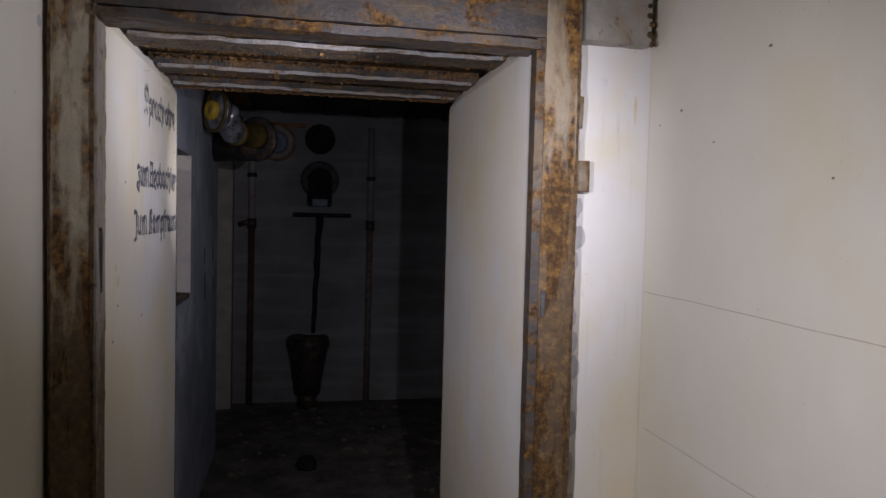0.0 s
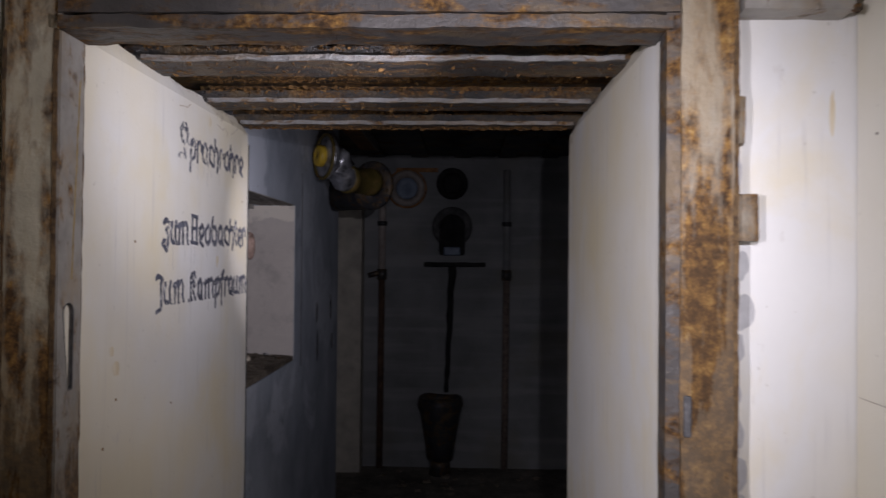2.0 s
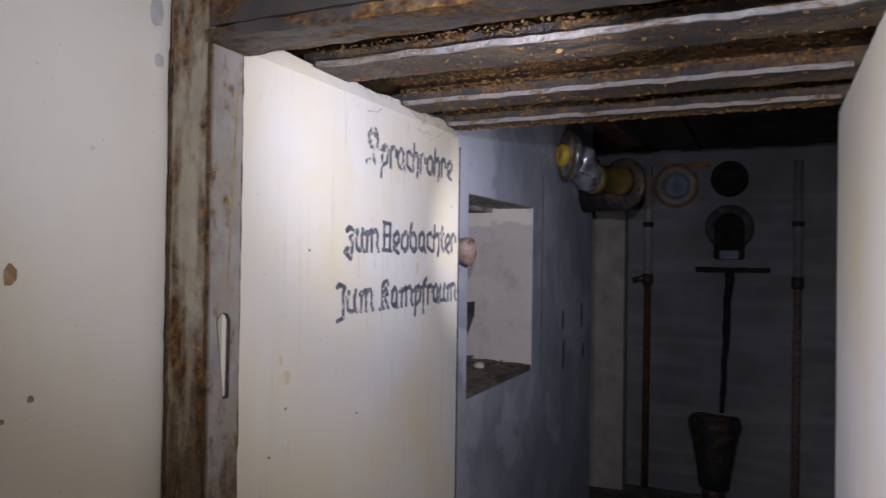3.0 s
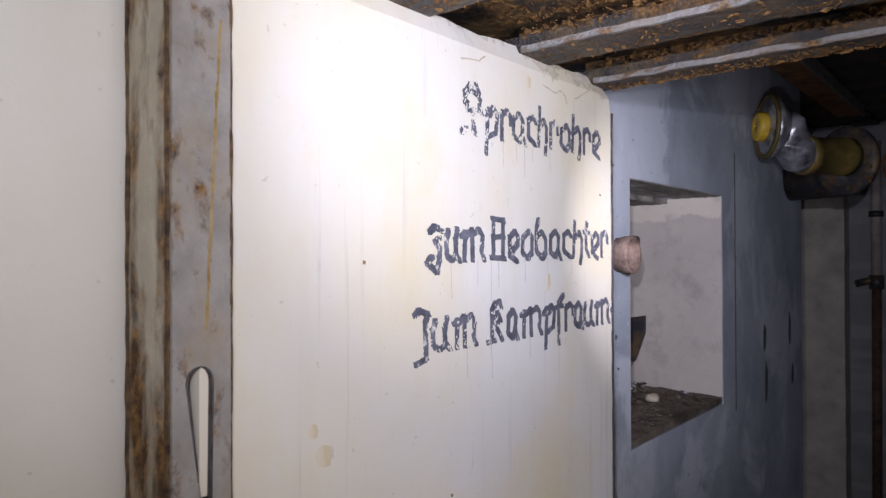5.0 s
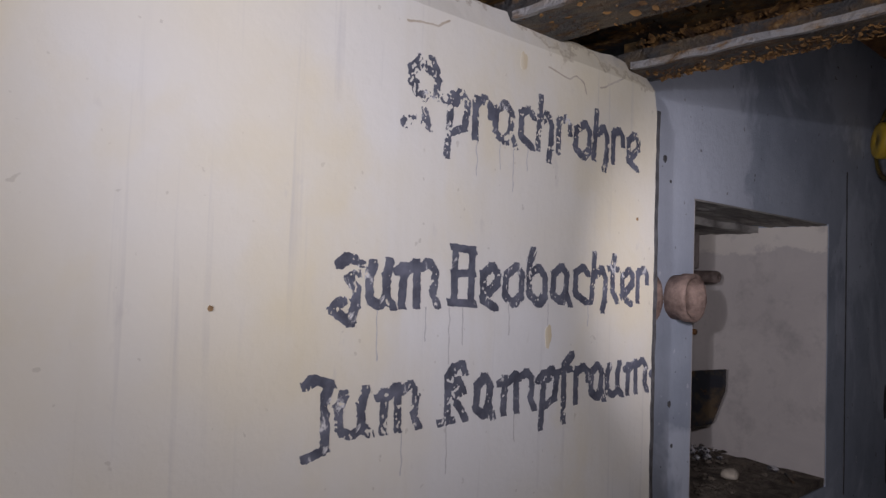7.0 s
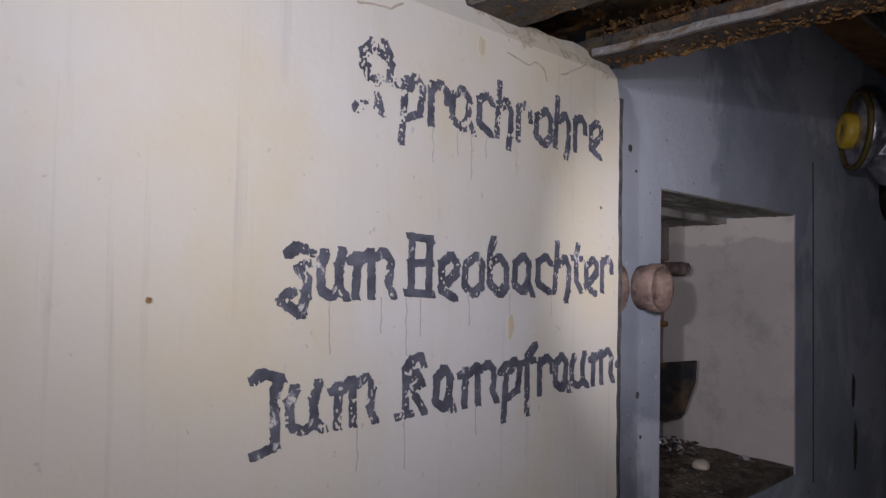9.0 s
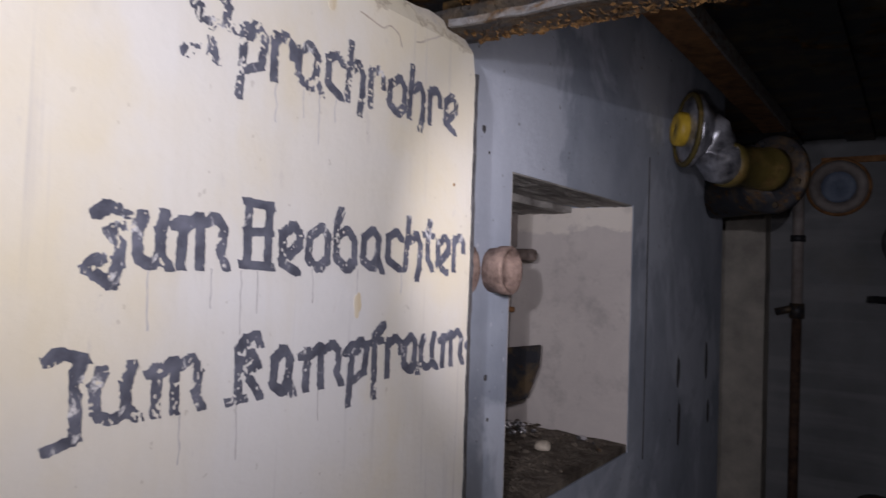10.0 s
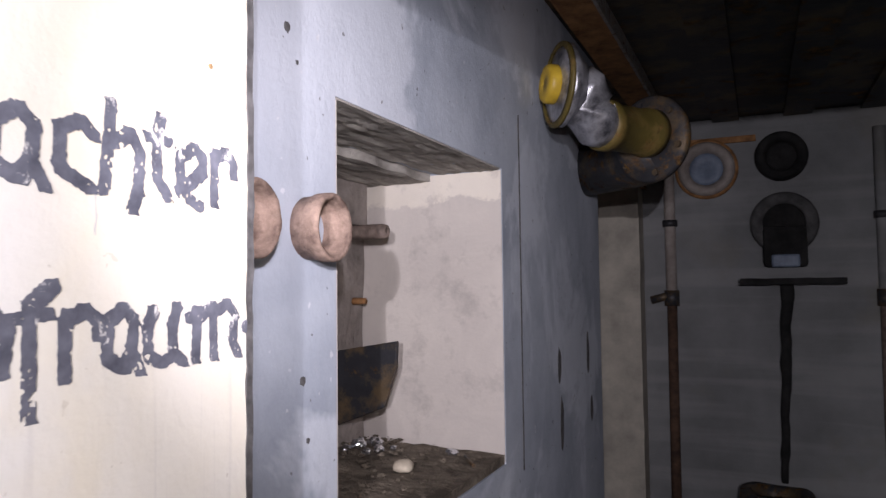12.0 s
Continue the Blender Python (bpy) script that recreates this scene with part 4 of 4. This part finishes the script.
for x, y, r in ((-0.675, 2.865, .019), (-0.648, 2.895, .015), (-0.628, 2.862, .012), (-0.668, 2.91, .014), (-0.64, 2.835, .010), (-0.69, 2.84, .012), (-0.61, 2.89, .008)):
    solo("foil_scrap", crumple((x, y, 1.036), r, 0.75), M_FOIL, (x, y, 1.036), "crumpled bright foil scrap in the niche dirt", "foil", group="foil scraps")
solo("foil_scrap", crumple((-0.50, 2.93, 1.026), 0.015, 0.5), M_FOIL, (-0.50, 2.93, 1.026), "crumpled bright foil scrap in the niche dirt", "foil", group="foil scraps")
b = fresh(); tube(b, (-0.43, 2.875, 1.026), (-0.47, 2.93, 1.028), 0.004, 0.003, 8)
solo("twig", b, M_IRON, (-0.45, 2.90, 1.024), "short dark stick lying on the niche floor", "stick")


def crumbs(count, x0, x1, y0, y1, r0, r1, level):
    """Angular flattened crumbs strewn over a patch of ground."""
    b = fresh()
    for _ in range(count):
        x, y, r = random.uniform(x0, x1), random.uniform(y0, y1), r0 + (r1 - r0) * random.random() ** 3
        turn = Euler((random.uniform(0, 6), random.uniform(0, 6), random.uniform(0, 6))).to_matrix().to_4x4()
        vs = bmesh.ops.create_icosphere(b, subdivisions=1, radius=r, matrix=Matrix.Translation((x, y, level(x, y))) @ Matrix.Diagonal((1.2, 0.9, 0.55, 1)) @ turn)["verts"]
        for v in vs:
            v.co += Vector((random.uniform(-1, 1), random.uniform(-1, 1), random.uniform(-1, 1))) * r * 0.28
    return b


bm = crumbs(420, NX + .02, GX - .02, NY0 + .02, NY1 - .02, .0012, .008, lambda x, y: NZ0 + 0.002 + 0.024 * (GX - x) / .33)
solo("dirt_crumbs", bm, M_DIRT, (-0.57, 2.7, NZ0), "brown dirt crumbs on the niche floor", "dirt", kind="stuff")

# ---- grey wall: seam and slits ----
b = fresh(); slabs(b, GX - 0.001, GX + 0.0012, 3.118, 3.125, 0.96, 1.748, 1, 1, 30)
for v in b.verts:
    v.co.y += 0.002 * noise.noise(Vector((1, 2, v.co.z * 12)))
solo("wall_seam", b, M_HOLE, (GX, 3.122, 0.96), "thin dark vertical seam in the grey wall", "seam")
for y, z0, z1 in ((3.437, 1.106, 1.201), (3.77, 1.096, 1.215), (3.453, 0.93, 1.07), (3.808, 0.945, 1.02)):
    z = (z0 + z1) / 2
    solo("wall_slit", dab((GX + 0.0002, y, z), .017, (z1 - z0) / 2, 0.001, "x", y), M_HOLE, (GX, y, z), "dark rusted slit mark in the grey wall", "slit", group="slits in the grey wall")
for y, z, r in ((2.271, 1.666, .009), (2.29, 1.63, .004), (2.30, 1.26, .008), (2.31, 1.19, .005)):
    solo("wall_chip", dab((GX + 0.0002, y, z), r * .6, r * .7, 0.001, "x", y), M_HOLE, (GX, y, z), "small dark hole in the grey wall", "hole")

# broken arris where the doorway wall ends; the dark strip paints in its shadow line
b = fresh(); slabs(b, XL - 0.004, XL + 0.0012, YB - 0.0055, YB + 0.002, 0.05, 1.70, 1, 1, 120)
for v in b.verts:
    v.co.y += 0.0022 * noise.noise(Vector((1, v.co.x * 90, v.co.z * 33))) + random.uniform(-0.0006, 0.0006)
    v.co.x += 0.0010 * noise.noise(Vector((7, v.co.y * 60, v.co.z * 41)))
structure("trim_arris", b, M_HOLE, "chipped arris of the doorway wall, its shade coloured dark", "trim")

# ---- rail, valve and far wall ----
rail = thing("steel_angle", (GX + 0.10, 3.3, TOP - 0.06), "rust-brown steel angle under the ceiling along the wall", "rail")
b = fresh(); slabs(b, GX + 0.040, GX + 0.136, YB + 0.01, 4.5, TOP - 0.045, TOP - 0.033, 2, 40, 1); roughen(b, 0.0015, 25)
part("web", b, M_RAIL, rail, "rust-brown underside")
# outer lip takes the same pale colour in place of its lit edge
b = fresh(); slabs(b, GX + 0.1365, GX + 0.145, YB + 0.01, 4.5, TOP - 0.049, TOP - 0.001, 1, 40, 2); roughen(b, 0.0015, 30)
part("lip", b, M_EDGE, rail, "worn outer lip, coloured pale as if lit")

def sweep(bm, pts, radii, seg=28):
    """A round bar along a bent line, closed at both ends."""
    rings = []
    for k, p in enumerate(pts):
        way = (pts[min(k + 1, len(pts) - 1)] - pts[max(k - 1, 0)]).normalized()
        u = way.cross(Vector((0, 0, 1)) if abs(way.z) < 0.9 else Vector((1, 0, 0))).normalized()
        v = way.cross(u)
        rings.append([bm.verts.new(p + (u * math.cos(a) + v * math.sin(a)) * radii[k]) for a in [2 * math.pi * n / seg for n in range(seg)]])
    for p, q in zip(rings, rings[1:]):
        for n in range(seg):
            bm.faces.new((p[n], p[(n + 1) % seg], q[(n + 1) % seg], q[n]))
    bm.faces.new(rings[0]); bm.faces.new(rings[-1][::-1])
    bmesh.ops.recalc_face_normals(bm, faces=bm.faces)


HUB, AX = Vector((-0.327, 3.22, 1.830)), Vector((0.80, 0.58, -0.05)).normalized()
B0, B1 = Vector((-0.262, 3.29, 1.745)), Vector((-0.165, 3.48, 1.750))
BX = (B1 - B0).normalized()
valve = thing("ventilation_valve", tuple(HUB), "wall valve with yellow knob, grey disc and ochre elbow", "valve")
b = fresh(); turned(b, HUB - AX * 0.050, AX, [(0, .036), (.003, .043), (.010, .046), (.026, .046), (.030, .042), (.030, .001), (0, .001)]); part("knob", b, M_YELLOW, valve, "yellow enamelled knob", True)
b = fresh(); turned(b, HUB - AX * 0.022, AX, [(0, .050), (.004, .078), (.010, .095), (.024, .097), (.034, .084), (.058, .062), (.058, .001), (0, .001)]); roughen(b, 0.003, 26); disc = part("disc", b, M_ZINC, valve, "dented grey zinc disc", True)
b = fresh(); turned(b, HUB - AX * 0.018, AX, [(-.004, .088), (0, .100), (.007, .100), (.007, .088)]); part("rim", b, M_OCHRE, disc, "worn yellow rim of the disc", True)
turn = [HUB + AX * 0.030, HUB + AX * 0.050 + Vector((0, 0, -.012)), HUB + AX * 0.062 + Vector((0, 0, -.034)), B0 + Vector((-.016, -.020, .024)), B0 + Vector((-.006, -.008, .004)), B0 + BX * 0.03]
b = fresh(); sweep(b, turn, (.058, .060, .060, .060, .059, .058)); roughen(b, 0.002, 24); part("elbow", b, M_ZINC, valve, "dull grey elbow behind the disc", True)
b = fresh(); turned(b, B0, BX, [(0, .058), (.012, .062), (.030, .062), (.036, .057), (.17, .057), (.176, .062), (.205, .062), (.205, .001), (0, .001)]); roughen(b, 0.001, 40); part("barrel", b, M_OCHRE, valve, "ochre painted barrel", True)
b = fresh(); turned(b, B1 + Vector((-.012, 0, -.012)), BX, [(0, .070), (.003, .106), (.010, .112), (.022, .112), (.028, .090), (.028, .001), (0, .001)], 40); flange_disc = part("flange", b, M_IRON, valve, "brown-olive iron flange", True)
for k in range(6):
    a = 2 * math.pi * k / 6 + 0.3
    u = BX.cross(Vector((0, 0, 1))).normalized()
    at = B1 + Vector((-.012, 0, -.012)) + (u * math.cos(a) + BX.cross(u) * math.sin(a)) * 0.092
    b = fresh(); tube(b, at - BX * 0.006, at + BX * 0.01, 0.009, None, 6); part("bolt", b, M_IRON2, flange_disc, "dark bolt head")
b = fresh(); sweep(b, [B1 + Vector((-.012, .01, -.012)), B1 + Vector((-.02, .08, -.03)), B1 + Vector((-.07, .16, -.03)), Vector((GX - 0.02, 3.82, 1.72))], (.078, .088, .084, .080)); part("wall_pipe", b, M_IRON, valve, "dark pipe into the wall", True)


def wall_ring(x, z, r, ring, r_in, mats, label, depth=0.05):
    t = thing("pipe_opening", (x, FARY, z), label, "pipe opening", "pipe openings in the end wall")
    b = fresh(); turned(b, (x, FARY + 0.004, z), (0, -1, 0), [(0, r), (depth * .6, r), (depth, r - .012), (depth, r - ring), (depth * .4, r_in), (0, r_in)]); part("collar", b, mats[0], t, smooth=True)
    b = fresh(); turned(b, (x, FARY + 0.002, z), (0, -1, 0), [(0, r_in + .004), (depth * .35, r_in + .004), (depth * .38, r_in * .8), (depth * .38, .001), (0, .001)]); part("cover", b, mats[1], t, smooth=True)
    return t


wall_ring(-0.128, 1.874, 0.122, 0.03, 0.072, (M_PINK, M_BLUE), "rusty collar with a blue-grey cover in the end wall")
b = fresh(); turned(b, (-0.128, FARY + 0.001, 1.874), (0, -1, 0), [(0, .135), (.02, .135), (.026, .12), (0, .118)])
solo("rust_ring", b, M_RAIL, (-0.128, FARY, 1.874), "rust-brown ring round a pipe collar", "ring", True)
wall_ring(0.178, 1.905, 0.105, 0.03, 0.060, (M_BLACK, M_BLACK), "dark iron collar with an open pipe in the end wall", 0.09)
wall_ring(0.180, 1.615, 0.135, 0.05, 0.085, (M_SOOT, M_BLACK), "round sooted opening with a concrete collar", 0.06)
bm = fresh(); box(bm, 0.095, 0.265, FARY - 0.075, FARY - 0.002, 1.425, 1.60); soften(bm, 0.02); roughen(bm, 0.003, 20)
solo("chute", bm, M_BLACK, (0.18, FARY - 0.03, 1.425), "sooted black chute under the round opening", "chute")
bm = fresh(); box(bm, 0.125, 0.235, FARY - 0.085, FARY - 0.06, 1.425, 1.48); soften(bm, 0.01)
solo("chute_lip", bm, M_BLUE, (0.18, FARY - 0.07, 1.425), "pale grey lip of the chute", "plate")
bm = fresh(); slabs(bm, 0.0, 0.40, FARY - 0.13, FARY - 0.002, 1.352, 1.378, 12, 3, 1); roughen(bm, 0.004, 14)
solo("wall_shelf", bm, M_BLACK, (0.2, FARY - 0.06, 1.352), "dark rusted steel shelf on the end wall", "shelf")
b = fresh()
rings = []
for k in range(29):
    z = 1.352 - 0.03 * k
    cx, r = 0.182 - 0.0012 * k + 0.008 * noise.noise(Vector((k * .25, 0, 0))), 0.025 + 0.006 * noise.noise(Vector((k * .4, 5, 0))) - 0.0004 * k
    rings.append([b.verts.new((cx + r * math.cos(a), FARY - 0.03 + r * math.sin(a), z)) for a in [2 * math.pi * n / 14 for n in range(14)]])
for p, q in zip(rings, rings[1:]):
    for n in range(14):
        b.faces.new((p[n], p[(n + 1) % 14], q[(n + 1) % 14], q[n]))
b.faces.new(rings[0]); b.faces.new(rings[-1][::-1])
bmesh.ops.recalc_face_normals(b, faces=b.faces)
solo("drain_pipe", b, M_BLACK, (0.18, FARY - 0.03, 0.51), "dark rusted drain pipe under the shelf", "pipe", True)
b = fresh()
turned(b, (0.115, FARY - 0.14, 0.10), (0, 0, 1), [(0, .085), (.10, .095), (.30, .13), (.36, .15), (.40, .14), (.40, .10), (.36, .09), (0, .07)]); roughen(b, 0.012, 9)
solo("iron_basin", b, M_IRON, (0.115, FARY - 0.14, 0.0), "dark rusted basin under the drain pipe", "basin", True)
b = fresh(); tube(b, (0.115, FARY - 0.14, 0), (0.115, FARY - 0.14, 0.12), 0.07, 0.06, 16)
solo("basin_foot", b, M_IRON, (0.115, FARY - 0.14, 0.0), "dark iron foot of the basin", "foot", True)
for x, mat_hi, mat_lo in ((-0.29, M_PINK, M_PIPE), (0.545, M_FAR, M_ROD)):
    p = thing("wall_pipe", (x, FARY - 0.02, 0.0), "upright pipe on the end wall, rusted lower half", "pipe", "upright pipes")
    b = fresh(); tube(b, (x, FARY - 0.022, 1.30), (x, FARY - 0.022, 2.0), 0.024, None, 14); part("upper_pipe", b, mat_hi, p, "pinkish grey pipe", True)
    b = fresh(); tube(b, (x - .006, FARY - 0.022, 0.0), (x, FARY - 0.022, 1.30), 0.022, None, 14); part("lower_pipe", b, mat_lo, p, "rusted brown pipe", True)
    b = fresh(); tube(b, (x, FARY - 0.022, 1.26), (x, FARY - 0.022, 1.33), 0.033, None, 14); part("joint", b, M_IRON, p, "dark pipe joint", True)
    b = fresh(); tube(b, (x, FARY - 0.022, 1.62), (x, FARY - 0.022, 1.65), 0.033, None, 14); part("clip", b, M_IRON, p, "dark pipe clip", True)
b = fresh(); tube(b, (-0.38, FARY - 0.03, 1.285), (-0.29, FARY - 0.03, 1.31), 0.018, None, 10)
solo("pipe_elbow", b, M_IRON, (-0.335, FARY - 0.03, 1.28), "dark pipe elbow beside the upright pipe", "pipe", True)
b = fresh(); box(b, -0.20, 0.08, FARY - 0.016, FARY - 0.001, 1.985, 2.012); soften(b, 0.003); roughen(b, 0.002, 30)
solo("steel_strip", b, M_RAIL, (-0.06, FARY - 0.01, 1.985), "brown steel strip over the pipe openings", "strip")
bm = fresh(); slabs(bm, -1.05, -0.412, 4.86, FARY - 0.002, 0.0, 1.80, 8, 2, 20); roughen(bm, 0.003, 8)
structure("wall_pier", bm, M_PIER, "dusty beige plastered pier at the end of the room", "wall")
bm = fresh(); slabs(bm, -1.05, -0.395, 4.84, FARY - 0.003, 1.802, 1.99, 8, 1, 2); roughen(bm, 0.003, 10)
solo("steel_beam", bm, M_RAIL, (-0.7, 4.9, 1.802), "rust-brown steel beam resting on the beige pier", "beam")
bm = lump((0.10, 3.60, 0.0), 0.055, 0.8, 17)
solo("rubble_lump", bm, M_BLACK, (0.10, 3.60, 0.0), "black lump of rubble lying on the floor", "rubble", True)
bm = crumbs(500, -0.4, 1.2, 2.2, 4.95, .004, .028, lambda x, y: 0.004)
solo("rubble_crumbs", bm, M_DIRT, (0.3, 3.6, 0.0), "crumbs of dirt and rubble on the floor", "rubble", kind="stuff")
